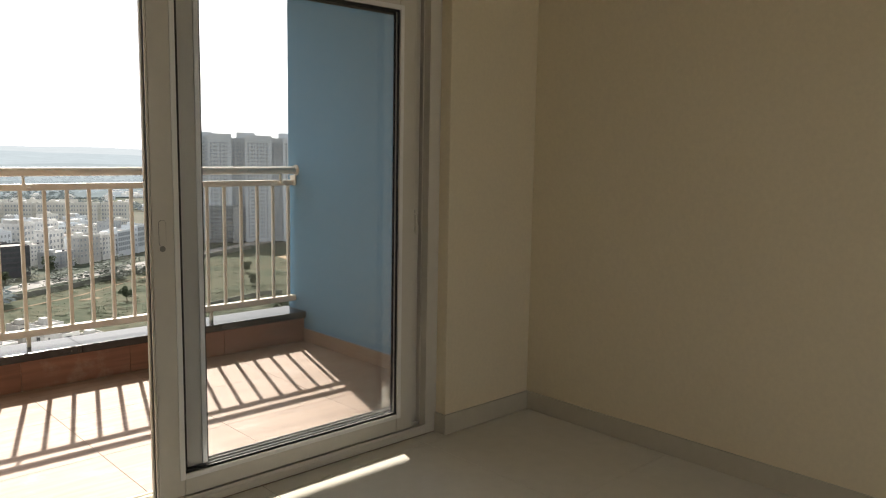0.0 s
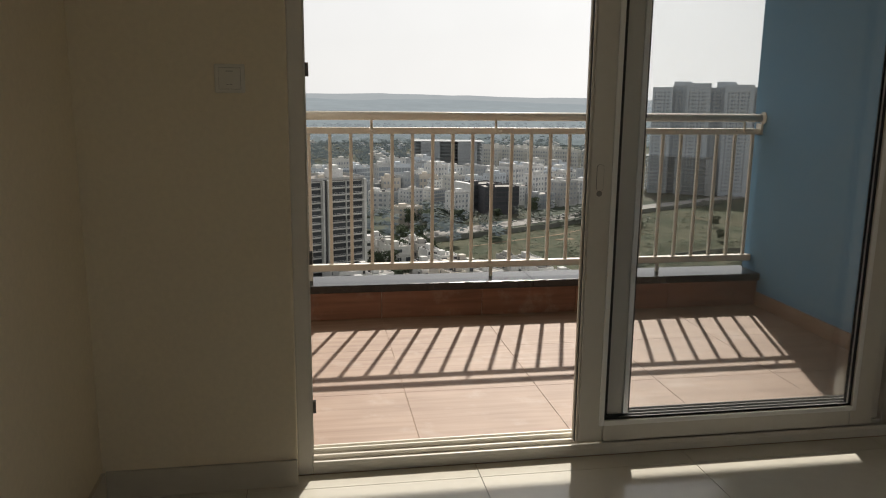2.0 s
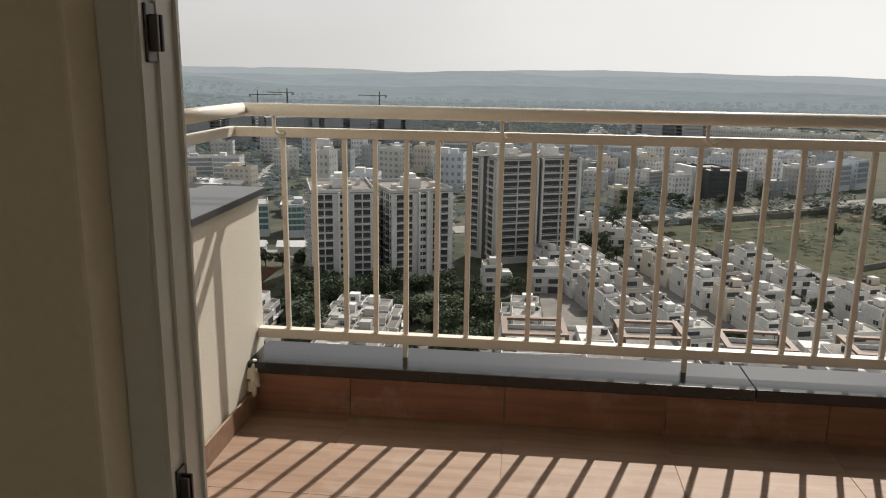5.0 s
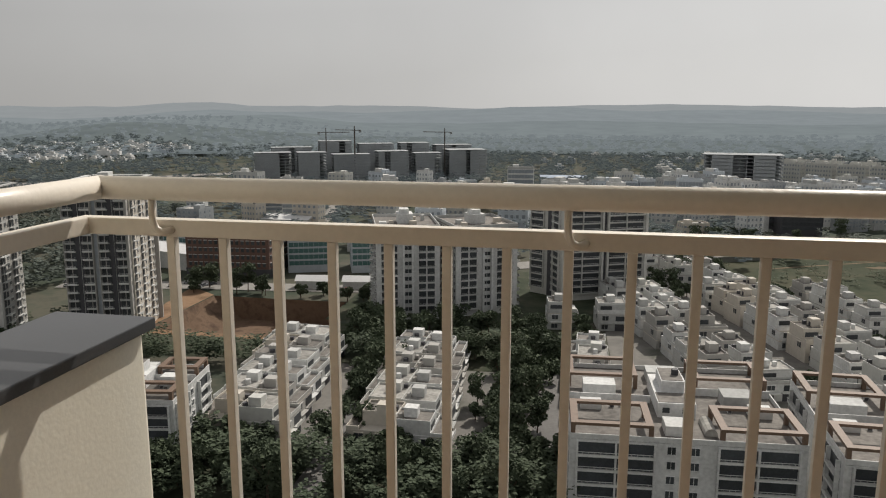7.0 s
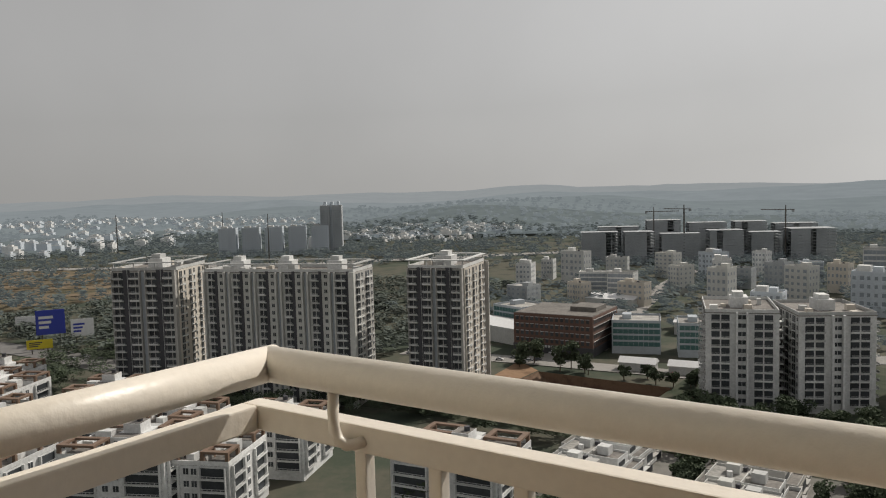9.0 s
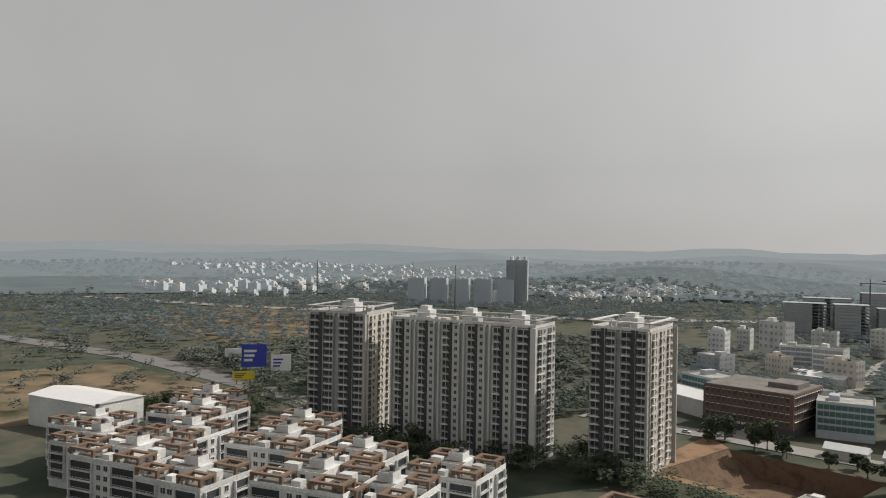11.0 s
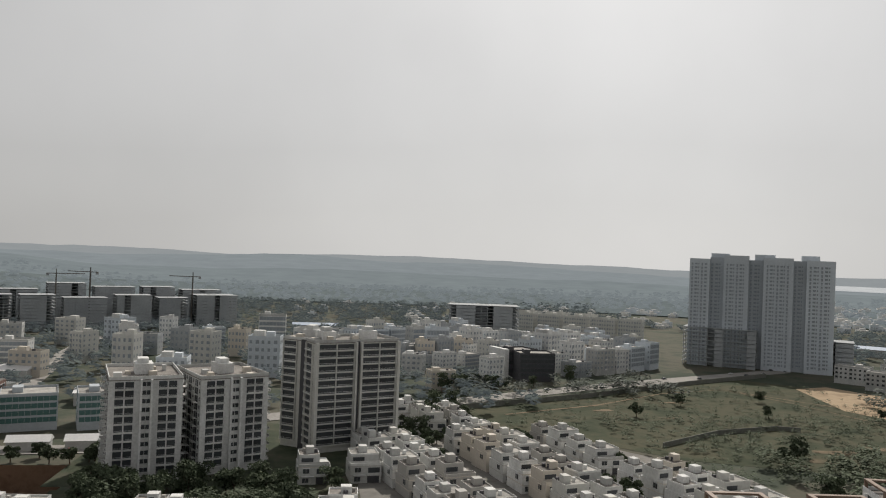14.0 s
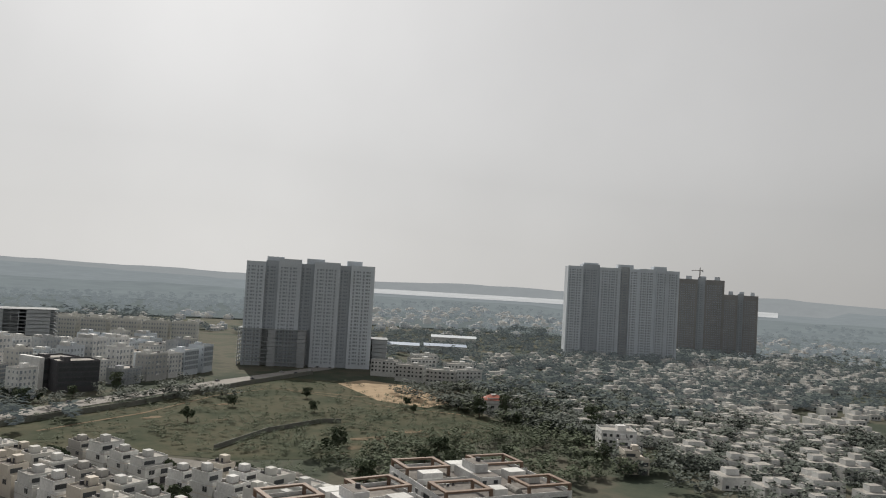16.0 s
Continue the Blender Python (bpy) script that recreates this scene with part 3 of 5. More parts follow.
# ---- the land outside ----
G = -84.0
PIT = (-168.0, 262.0, -98.0, 316.0)
px0, py0, px1, py1 = PIT
gs = Shape()
R = 4900.0
xs, ys = [-R, px0, px1, R], [-R, py0, py1, R]
gs.v = [(x, y, G) for y in ys for x in xs]
for j in range(3):
    for i in range(3):
        if (i, j) != (1, 1):
            a = j * 4 + i
            gs.f.append((a, a + 1, a + 5, a + 4))
            gs.m.append(0)
n0 = len(gs.v)
gs.v += [(px0 + 6, py0 + 2, G - 10), (px1 - 2, py0 + 2, G - 10), (px1 - 2, py1 - 1, G - 10), (px0 + 14, py1 - 1, G - 10)]
ring = [5, 6, 10, 9]
gs.f.append((n0, n0 + 1, n0 + 2, n0 + 3))
gs.m.append(1)
for k in range(4):
    gs.f.append((ring[k], ring[(k + 1) % 4], n0 + (k + 1) % 4, n0 + k))
    gs.m.append(1)
setting("ground", gs, [GROUND, PITEARTH], "dry green land with a dug pit of bare earth")


def hill_height(r, az):
    """Height of the distant land over the plain, by distance and bearing (degrees left of straight ahead)."""
    x, y = -r * math.sin(radians(az)), r * math.cos(radians(az))
    n = noise.fractal(Vector((x, y, 0)) * 0.0011, 1.0, 2.0, 5)
    h = 2 + max(0, (r - 1900) / 2900) * 66 + n * 26 * min(1, max(0, (r - 1400) / 1500))
    for a0, r0, ha, wa, wr in ((33, 1950, 44, 7, 380), (24, 2500, 40, 6, 500), (47, 2900, 40, 5, 420), (29, 4300, 34, 4, 600), (6, 3300, 26, 9, 700), (-12, 4000, 18, 10, 700), (58, 4300, 20, 8, 600)):
        h += ha * math.exp(-((az - a0) / wa) ** 2 - ((r - r0) / wr) ** 2)
    if -66 < az < -28 and 2500 < r < 4300:
        h = min(h, 20)
    return G + max(h, 1.0)


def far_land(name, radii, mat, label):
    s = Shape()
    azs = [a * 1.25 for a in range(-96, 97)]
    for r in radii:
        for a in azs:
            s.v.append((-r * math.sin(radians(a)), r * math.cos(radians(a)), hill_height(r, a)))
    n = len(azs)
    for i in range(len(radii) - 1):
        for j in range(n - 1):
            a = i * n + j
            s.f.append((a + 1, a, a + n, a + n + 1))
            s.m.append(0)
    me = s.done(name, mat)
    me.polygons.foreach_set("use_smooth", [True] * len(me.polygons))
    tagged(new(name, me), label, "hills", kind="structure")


# Emission grows from band to band, painting haze that thickens with distance.
far_land("backdrop_near_hills", [1350 + 75 * i for i in range(9)], hazed_material("wooded_distance", (0.045, 0.053, 0.048), (0.098, 0.113, 0.12)), "wooded low hills in the hazy distance")
far_land("backdrop_middle_hills", [1950 + 75 * i for i in range(10)], hazed_material("hazy_distance", (0.042, 0.05, 0.048), (0.152, 0.172, 0.183)), "grey-green hills in the haze")
far_land("backdrop_far_hills", [2625 + 105 * i for i in range(11)], hazed_material("pale_distance", (0.04, 0.046, 0.048), (0.185, 0.206, 0.217)), "pale hills in the haze")
far_land("backdrop_horizon", [3675 + 105 * i for i in range(12)], hazed_material("palest_distance", (0.03, 0.033, 0.034), (0.232, 0.248, 0.256)), "faint hills at the hazy horizon")
lake = Shape()
lake.v = [(-r * math.sin(radians(a)), r * math.cos(radians(a)), -61.0) for r in (2950 + 0, 4050) for a in range(-62, -31)]
lake.f = [(i + 1, i, i + 31, i + 32) for i in range(30)]
lake.m = [0] * 30
# The lake's pale brightness is emission too.
setting("water", lake, hazed_material("lake_water", (0.22, 0.23, 0.24), (0.27, 0.28, 0.285)), "pale still lake far off")


def patch(name, points, z, mat, label, category="ground"):
    s = Shape()
    s.v = [(x, y, G + z) for x, y in points]
    s.f = [tuple(range(len(points)))]
    s.m = [0]
    return setting(name, s, mat, label, category=category)


def strip(name, line, width, z, mat, label, category="road"):
    """A road along a line of plan points."""
    s = Shape()
    for i, p in enumerate(line):
        a, b = Vector(line[max(i - 1, 0)]), Vector(line[min(i + 1, len(line) - 1)])
        n = (b - a).normalized()
        for k in (-1, 1):
            s.v.append((p[0] - n.y * k * width / 2, p[1] + n.x * k * width / 2, G + z))
    s.f = [(2 * i + 1, 2 * i, 2 * i + 2, 2 * i + 3) for i in range(len(line) - 1)]
    s.m = [0] * len(s.f)
    return setting(name, s, mat, label, category=category)


MAIN = [(-40, 408), (28, 444), (71, 463), (146, 508), (245, 560), (359, 616), (448, 690), (560, 840), (650, 1100)]
patch("ground_meadow", [(34, 420), (60, 392), (105, 372), (150, 330), (230, 300), (330, 330), (345, 400), (330, 470), (330, 540), (300, 566), (240, 540), (146, 490), (71, 447)], 0.12, MEADOW, "open green meadow with dry patches")
patch("ground_bare", [(306, 449), (321, 412), (350, 424), (372, 500), (353, 540), (322, 528)], 0.25, CLEARING, "bare tan earth clearing")
patch("ground_bare_west", [(-560, 110), (-400, 70), (-380, 150), (-400, 210), (-480, 200), (-560, 190)], 0.12, PALE_EARTH, "dry pale earth lot")
patch("ground_bare_pit", [(-176, 256), (-92, 258), (-93, 261.5), (-168.5, 261.5), (-168.5, 317), (-186, 330)], 0.1, EARTH, "churned orange earth beside the pit")
patch("ground_construction", [(-900, 330), (-620, 290), (-600, 420), (-760, 560), (-980, 520)], 0.15, PALE_EARTH, "dusty construction land")
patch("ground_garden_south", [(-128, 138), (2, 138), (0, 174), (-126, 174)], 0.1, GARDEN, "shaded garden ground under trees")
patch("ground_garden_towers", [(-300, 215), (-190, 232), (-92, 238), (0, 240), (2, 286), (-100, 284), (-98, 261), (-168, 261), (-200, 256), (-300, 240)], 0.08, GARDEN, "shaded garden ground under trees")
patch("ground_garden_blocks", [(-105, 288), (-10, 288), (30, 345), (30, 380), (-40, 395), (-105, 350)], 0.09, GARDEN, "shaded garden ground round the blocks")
patch("ground_lanes", [(-98, 174), (2, 174), (0, 239), (-104, 237)], 0.12, PAVING, "grey paved lanes between villas")
patch("ground_lanes_east", [(10, 210), (175, 210), (165, 300), (110, 366), (60, 398), (26, 404), (4, 330)], 0.14, PAVING, "grey paved lanes between villas")
for i, (x, y, r) in enumerate(((232, 345, 16), (262, 352, 12), (285, 338, 14), (215, 330, 11), (150, 440, 9), (205, 468, 10), (180, 420, 7), (250, 470, 8))):
    patch("ground_rubble", [(x + r * (0.7 + 0.3 * math.sin(k * 2.3 + i)) * math.cos(k * 0.785), y + 0.5 * r * (0.7 + 0.3 * math.cos(k * 1.7 + i)) * math.sin(k * 0.785)) for k in range(8)], 0.2 + 0.004 * i, PALE_EARTH, "patch of pale bare earth in the meadow")
strip("path_meadow", [(88, 424), (150, 455), (210, 500), (262, 520), (300, 470), (318, 452)], 2.2, 0.24, PALE_EARTH, "trodden earth path", "path")
strip("path_meadow_east", [(262, 520), (286, 470), (300, 420), (330, 380)], 2.0, 0.26, PALE_EARTH, "trodden earth path", "path")
strip("road_main", MAIN, 17, 0.3, DUSTROAD, "dusty main road along the meadow")
strip("road_west", [(-1300, 40), (-800, 150), (-571, 213), (-421, 224), (-340, 222), (-290, 235)], 20, 0.3, ASPHALT, "wide asphalt road past the towers")
strip("road_highway", [(-1250, 380), (-980, 480), (-700, 640), (-420, 930), (-250, 1300)], 30, 0.35, DUSTROAD, "distant pale highway")
strip("road_market", [(-186, 330), (-164, 372), (-182, 455), (-218, 638), (-230, 760)], 13, 0.32, DUSTROAD, "pale street between offices")
strip("road_cross", [(-250, 322), (-186, 332), (-90, 342), (-40, 408)], 15, 0.34, DUSTROAD, "dusty street in front of the offices")
strip("road_villa", [(-61, 150), (-64, 262)], 7, 0.3, ASPHALT, "asphalt lane between villa rows")
strip("road_villa_east", [(-8, 150), (-14, 268)], 7, 0.3, ASPHALT, "asphalt lane between villa rows")
strip("road_villa_north", [(66, 228), (24, 366)], 7, 0.31, ASPHALT, "asphalt lane between villas")
strip("road_far", [(90, 900), (95, 760), (60, 700), (40, 610), (-28, 520), (-26, 450)], 9, 0.32, DUSTROAD, "pale street among far blocks")
field_wall = Shape()
fw = [(40, 424), (150, 478), (246, 538), (330, 583)]
for p, q in zip(fw, fw[1:]):
    d = (Vector(q) - Vector(p)).normalized()
    n = Vector((-d.y, d.x)) * 0.2
    field_wall.prism([(p[0] + n.x, p[1] + n.y), (p[0] - n.x, p[1] - n.y), (q[0] - n.x, q[1] - n.y), (q[0] + n.x, q[1] + n.y)][::1], G, G + 3.2)
setting("wall_field", field_wall, MOSSWALL, "grey boundary wall between road and meadow", category="wall")
inner = Shape()
fw = [(149, 352), (190, 380), (228, 392), (240, 388)]
for p, q in zip(fw, fw[1:]):
    d = (Vector(q) - Vector(p)).normalized()
    n = Vector((-d.y, d.x)) * 0.2
    inner.prism([(p[0] + n.x, p[1] + n.y), (p[0] - n.x, p[1] - n.y), (q[0] - n.x, q[1] - n.y), (q[0] + n.x, q[1] + n.y)], G, G + 2.6)
setting("wall_field_inner", inner, MOSSWALL, "grey compound wall across the meadow", category="wall")


# ---- tall buildings ----
store = {}


def bay_mesh(kind, w, fh, wall):
    key = (kind, round(w, 1), round(fh, 2), wall.name)
    if key not in store:
        s = Shape()
        if kind == "b":
            s.box(0, -0.06, 0.05, w, -0.01, fh - 0.55, 1)
            s.box(0, -1.6, -0.14, w, 0, 0.05, 2).box(0, -1.6, 0.05, w, -1.5, 0.55, 2).box(w * 0.46, -0.09, 0.05, w * 0.54, -0.06, fh - 0.55)
            s.box(0, -1.58, 0.9, w, -1.52, 0.97, 2).box(0, -1.57, 0.55, 0.06, -1.53, 0.9, 2).box(w - 0.06, -1.57, 0.55, w, -1.53, 0.9, 2).box(w * 0.48, -1.57, 0.55, w * 0.5, -1.53, 0.9, 2)
            store[key] = s.done("balcony", [wall, WINDOW, OFFWHITE])
        elif kind == "r":
            s.box(0, -0.06, 0.05, w, -0.01, fh - 0.5, 1)
            s.box(0, -1.2, -0.12, w, 0, 0.06)
            s.box(0, -1.18, 0.88, w, -1.12, 1.0, 2).box(0, -1.2, 0.06, w, -1.13, 0.42, 2)
            for i in range(max(2, int(w / 1.2)) + 1):
                x = i * (w - 0.08) / max(2, int(w / 1.2))
                s.box(x, -1.18, 0.06, x + 0.08, -1.12, 0.9)
            for i in range(max(1, int(w / 6.2)) + 1):
                x = i * (w - 0.35) / max(1, int(w / 6.2))
                s.box(x, -0.9, 0.06, x + 0.35, -0.06, fh - 0.12)
            s.box(0, -0.1, fh - 0.5, w, -0.02, fh - 0.12)
            store[key] = s.done("balcony", [wall, WINDOW, OFFWHITE])
        else:
            s.box(0, -0.05, 0.9, w, -0.01, fh - 0.6, 1)
            s.box(-0.08, -0.25, 0.8, w + 0.08, 0, 0.9).box(w * 0.47, -0.07, 0.9, w * 0.53, -0.05, fh - 0.6)
            s.box(-0.08, -0.3, fh - 0.6, w + 0.08, 0, fh - 0.52)
            store[key] = s.done("window", [wall, WINDOW])
    return store[key]


def facade(parent, m, bays, floors, fh, wall, first=1):
    for kind, x0, x1 in bays:
        if kind == "=":
            part("pier", Shape().box(x0, -1.7, 0, x1, 0, floors * fh + 0.4), wall, parent, m=m)
            continue
        # Flat strip in darker grey draws the shade of a deep gap.
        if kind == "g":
            part("recess", Shape().box(x0, -0.06, 0, x1, 0, floors * fh), SHADOWPAINT, parent, "flat grey strip painting the shade between bays", m=m)
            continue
        if kind in ("d", "l"):
            part("fin", Shape().box(x0, -0.35, 0, x1, 0, floors * fh + 0.6), CHAR if kind == "d" else OFFWHITE, parent, "dark cladding strip" if kind == "d" else "", m=m)
            continue
        me = bay_mesh(kind, x1 - x0, fh, wall)
        for k in range(first, floors):
            piece(me.name, me, parent, m @ pose(x0, 0, k * fh))


def tower(name, label, p0, p1, depth, floors, fh, wall, front, right, left=(), roof_frame=True, side=None):
    d = Vector(p1) - Vector(p0)
    w = d.length
    ob = thing(name, label, "building", pose(p0[0], p0[1], G, rz=math.degrees(math.atan2(d.y, d.x))))
    h = floors * fh
    s = Shape().box(0, 0, 0, w, depth, h)
    part("wall", s, wall, ob)
    r = Shape().box(-0.3, -0.3, h, w + 0.3, depth + 0.3, h + 0.25)
    part("roof", r, ROOF, ob, "weathered flat roof")
    part("parapet", Shape().ring(0, 0, w, depth, 0.25, h + 0.25, h + 1.5), OFFWHITE, ob)
    # Beige side panels put the sun's lighting of the right faces into paint.
    if side:
        part("side_wall", Shape().box(w + 0.01, 0.6, 0, w + 0.4, depth - 0.6, h + 0.2), side, ob, "side wall panel in a tone apart from the front")
    for i in range(max(1, int(w / 20))):
        x = w * (i + 0.5) / max(1, int(w / 20))
        sh = part("stair_head", Shape().box(x - 3.2, depth * 0.35, h + 0.25, x + 3.2, depth * 0.62, h + 4.2), WHITE, ob, "white rooftop stair head")
        part("water_tank", Shape().box(x - 2.2, depth * 0.4, h + 4.2, x + 1.6, depth * 0.58, h + 6.0), OFFWHITE, ob)
    clutter = random.Random(int(w * 100))
    for i in range(int(w / 5)):
        x, y = clutter.uniform(1, w - 4), clutter.uniform(1, depth - 4)
        part("roof_box", Shape().box(x, y, h + 0.25, x + clutter.uniform(1.5, 3.5), y + clutter.uniform(1.5, 3.5), h + clutter.uniform(1.2, 2.8)), OFFWHITE if i % 2 else BEIGE, ob, "small rooftop housing")
    if roof_frame:
        e = Shape()
        for a in ((-1.0, -1.0, w + 1.0, 0.8), (w - 0.8, 0.8, w + 1.0, depth + 1.0), (-1.0, 0.8, 0.8, depth + 1.0)):
            e.box(a[0], a[1], h + 3.3, a[2], a[3], h + 3.65)
        for x in (0.2, w * 0.33, w * 0.66, w - 0.5):
            e.box(x, 0.1, h + 1.5, x + 0.4, 0.5, h + 3.3)
            e.box(x, depth - 0.6, h + 1.5, x + 0.4, depth - 0.2, h + 3.3)
        e.box(-1.0, depth - 0.8, h + 3.3, w + 1.0, depth + 1.0, h + 3.65)
        part("roof_canopy", e, OFFWHITE, ob, "pale concrete frame round the roof")
    facade(ob, pose(0, 0, 0), front, floors, fh, wall)
    if right:
        facade(ob, pose(w + (0.41 if side else 0), 0, 0, rz=90), right, floors, fh, wall)
    if left:
        facade(ob, pose(0, depth, 0, rz=-90), left, floors, fh, wall)
    return ob


def pattern(width, spec):
    """Bays across a width from (kind, share) pairs; '-' is plain wall."""
    total, x, out = sum(b for _, b in spec), 0.0, []
    for kind, b in spec:
        bw = width * b / total
        if kind != "-":
            out.append((kind, x + 0.05, x + bw - 0.05))
        x += bw
    return out


unit = [("=", 0.25), ("b", 3.0), ("d", 1.3), ("l", 0.18), ("d", 0.7), ("b", 3.0), ("=", 0.3), ("g", 1.5)]
plain = [("-", 0.9), ("b", 1.5), ("-", 1.1), ("w", 0.8), ("-", 0.9)]
end = [("-", 0.8), ("b", 2.6), ("-", 1.0), ("w", 1.1), ("-", 1.4), ("b", 2.6), ("-", 1.0), ("w", 1.1), ("-", 0.8)]
tower("apartment_tower", "taupe eighteen-storey apartment tower with charcoal strips and pale balconies", (-295.8, 184.9), (-271.9, 198.6), 30, 18, 3.06, TAUPE, pattern(27.5, unit + unit[:-1] + [("=", 0.6)]), pattern(30, plain * 3 + [("=", 0.6)]), side=BEIGE)
slabw = 66.9
slab_unit = [("=", 0.45), ("-", 0.5), ("b", 1.9), ("d", 0.7), ("-", 0.6), ("w", 0.8), ("-", 0.6), ("=", 0.45), ("g", 0.9)]
tower("apartment_slab", "long greige eighteen-storey apartment slab with stacked balconies", (-264.5, 206.8), (-202.1, 228.8), 21, 18, 2.98, GREIGE,
      pattern(slabw, slab_unit * 5 + [("=", 0.35), ("b", 2.6), ("d", 0.8), ("=", 1.4)]), pattern(21, end), side=TAUPE)
tower("apartment_tower", "taupe eighteen-storey apartment tower beside the dug pit", (-185.6, 242.4), (-163.9, 249.0), 31, 18, 3.03, TAUPE, pattern(22.7, unit + unit[:-1] + [("=", 0.6)]), pattern(31, plain * 3 + [("=", 0.6)]), side=BEIGE)
pair = [("-", 0.8), ("b", 2.5), ("-", 0.8), ("=", 0.3), ("w", 1.1), ("=", 0.3), ("-", 0.8), ("b", 2.5), ("-", 0.8)]
tower("apartment_block", "off-white twelve-storey apartment block with jutting balconies", (-83.5, 289.1), (-59.5, 297.2), 34, 12, 3.1, WHITE, pattern(25.3, pair), pattern(34, end * 2), pattern(34, end * 2), roof_frame=False)
tower("apartment_block", "off-white twelve-storey apartment block among trees", (-53.9, 302.1), (-30.4, 314.6), 32, 12, 3.0, WHITE, pattern(26.6, pair), pattern(32, end * 2), pattern(32, end * 2), roof_frame=False)
tower("balcony_tower", "grey-beige fifteen-storey tower with continuous railed balconies", (-13.6, 335.8), (23.2, 352.8), 24, 15, 3.12, GREIGE, pattern(40.5, [("=", 0.7), ("r", 9), ("=", 0.5), ("d", 0.8), ("=", 0.5), ("r", 9), ("=", 0.7)]), pattern(24, end), pattern(24, [("d", 1.2), ("r", 4), ("d", 1), ("-", 1.5), ("r", 4), ("-", 0.6)]), roof_frame=False)
tower("balcony_tower_wing", "charcoal and beige wing of the balcony tower", (-27.9, 351.5), (-15.0, 343.5), 22, 15, 3.12, GREIGE, pattern(15, [("r", 4), ("-", 1), ("d", 3)]), [], roof_frame=False)


def high_rise(name, label, p0, p1, depth, floors, fh, wall, strips, top_steps):
    """A far tower: each storey's window row of a bay is one part."""
    d = Vector(p1) - Vector(p0)
    w = d.length
    ob = thing(name, label, "building", pose(p0[0], p0[1], G, rz=math.degrees(math.atan2(d.y, d.x))))
    h = floors * fh
    for i, (wd, set_back, mat) in enumerate(strips):
        x0 = w * sum(b[0] for b in strips[:i]) / sum(b[0] for b in strips)
        x1 = x0 + w * wd / sum(b[0] for b in strips)
        part("wall", Shape().box(x0, set_back, 0, x1 - 0.02, depth, h + top_steps[i % len(top_steps)]), mat, ob)
        bw = (x1 - x0) * 0.8
        key = ("row", round(bw, 1), round(fh, 2))
        if key not in store:
            s = Shape()
            c = max(2, int(bw / 2.6))
            for k in range(3 * c):
                a, z = k % c * bw / c, k // c * fh
                s.box(a, -0.25, z + (1.0 if k % c % 3 else 0.3), a + bw / c * (0.5, 0.78, 0.36)[k % c % 3], -0.02, z + fh - 0.7, 1)
                s.box(a - 0.1, -0.5, z + 0.85, a + bw / c * 0.7, -0.02, z + 1.0)
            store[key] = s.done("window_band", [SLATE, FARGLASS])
        for k in range(1, floors - 2, 3):
            tagged(piece("window_band", store[key], ob, pose(x0 + (x1 - x0) * 0.1, set_back, k * fh)), kind="stuff")
    for a, b in ((0.15, 0.28), (0.46, 0.6), (0.78, 0.9)):
        part("lift_housing", Shape().box(w * a, depth * 0.3, h, w * b, depth * 0.8, h + 5), SLATE, ob)
    return ob


# Set-back strips take a darker paint, so their shade is in the colour.
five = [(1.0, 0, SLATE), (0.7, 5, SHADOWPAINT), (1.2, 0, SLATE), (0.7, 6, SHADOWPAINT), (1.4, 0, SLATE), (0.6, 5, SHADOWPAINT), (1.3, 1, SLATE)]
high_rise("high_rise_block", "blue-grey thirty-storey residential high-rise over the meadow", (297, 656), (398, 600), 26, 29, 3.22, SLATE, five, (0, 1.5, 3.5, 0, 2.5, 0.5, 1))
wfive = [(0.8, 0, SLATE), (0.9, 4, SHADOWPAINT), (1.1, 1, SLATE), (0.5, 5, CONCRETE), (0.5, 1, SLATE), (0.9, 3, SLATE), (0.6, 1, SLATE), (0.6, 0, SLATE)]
high_rise("high_rise_block", "unfinished grey and white residential high-rise", (730.9, 665.2), (838.1, 576.5), 30, 35, 3.25, SLATE, wfive, (0, 3, 0, 2, 0, 1, 0, 0))
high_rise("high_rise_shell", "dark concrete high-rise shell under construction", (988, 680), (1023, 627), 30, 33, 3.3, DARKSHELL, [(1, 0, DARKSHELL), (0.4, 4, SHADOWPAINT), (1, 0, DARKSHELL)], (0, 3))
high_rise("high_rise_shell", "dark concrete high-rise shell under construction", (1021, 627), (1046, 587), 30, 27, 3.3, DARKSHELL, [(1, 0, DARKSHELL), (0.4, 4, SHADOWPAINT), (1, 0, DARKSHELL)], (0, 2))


def skeleton_block(name, label, p0, p1, depth, floors, fh, infill=0.5, mat=CONCRETE):
    """A concrete frame with open storeys."""
    d = Vector(p1) - Vector(p0)
    w = d.length
    ob = thing(name, label, "building", pose(p0[0], p0[1], G, rz=math.degrees(math.atan2(d.y, d.x))))
    slab_me = Shape().box(-0.6, -0.6, 0, w + 0.6, depth + 0.6, 0.3).done("slab", mat)
    c = max(2, int(w / 6))
    col = Shape()
    for i in range(c + 1):
        x = i * (w - 0.6) / c
        for y in (0, depth * 0.5, depth - 0.6):
            col.box(x, y, 0, x + 0.6, y + 0.6, fh)
    rng = random.Random(int(w * 10))
    for i in range(c):
        if rng.random() < infill:
            x = i * (w - 0.6) / c
            col.box(x + 0.6, 0.15, 0, x + (w - 0.6) / c, 0.4, fh * 0.75)
    col.box(w * 0.3, depth * 0.3, 0, w * 0.55, depth * 0.7, fh).box(0.2, depth - 0.5, 0, w - 0.2, depth - 0.2, fh)
    col_me = col.done("storey_frame", mat)
    for k in range(floors):
        tagged(piece("storey_frame", col_me, ob, pose(0, 0, k * fh)), kind="stuff")
        piece("slab", slab_me, ob, pose(0, 0, (k + 1) * fh - 0.3))
    return ob


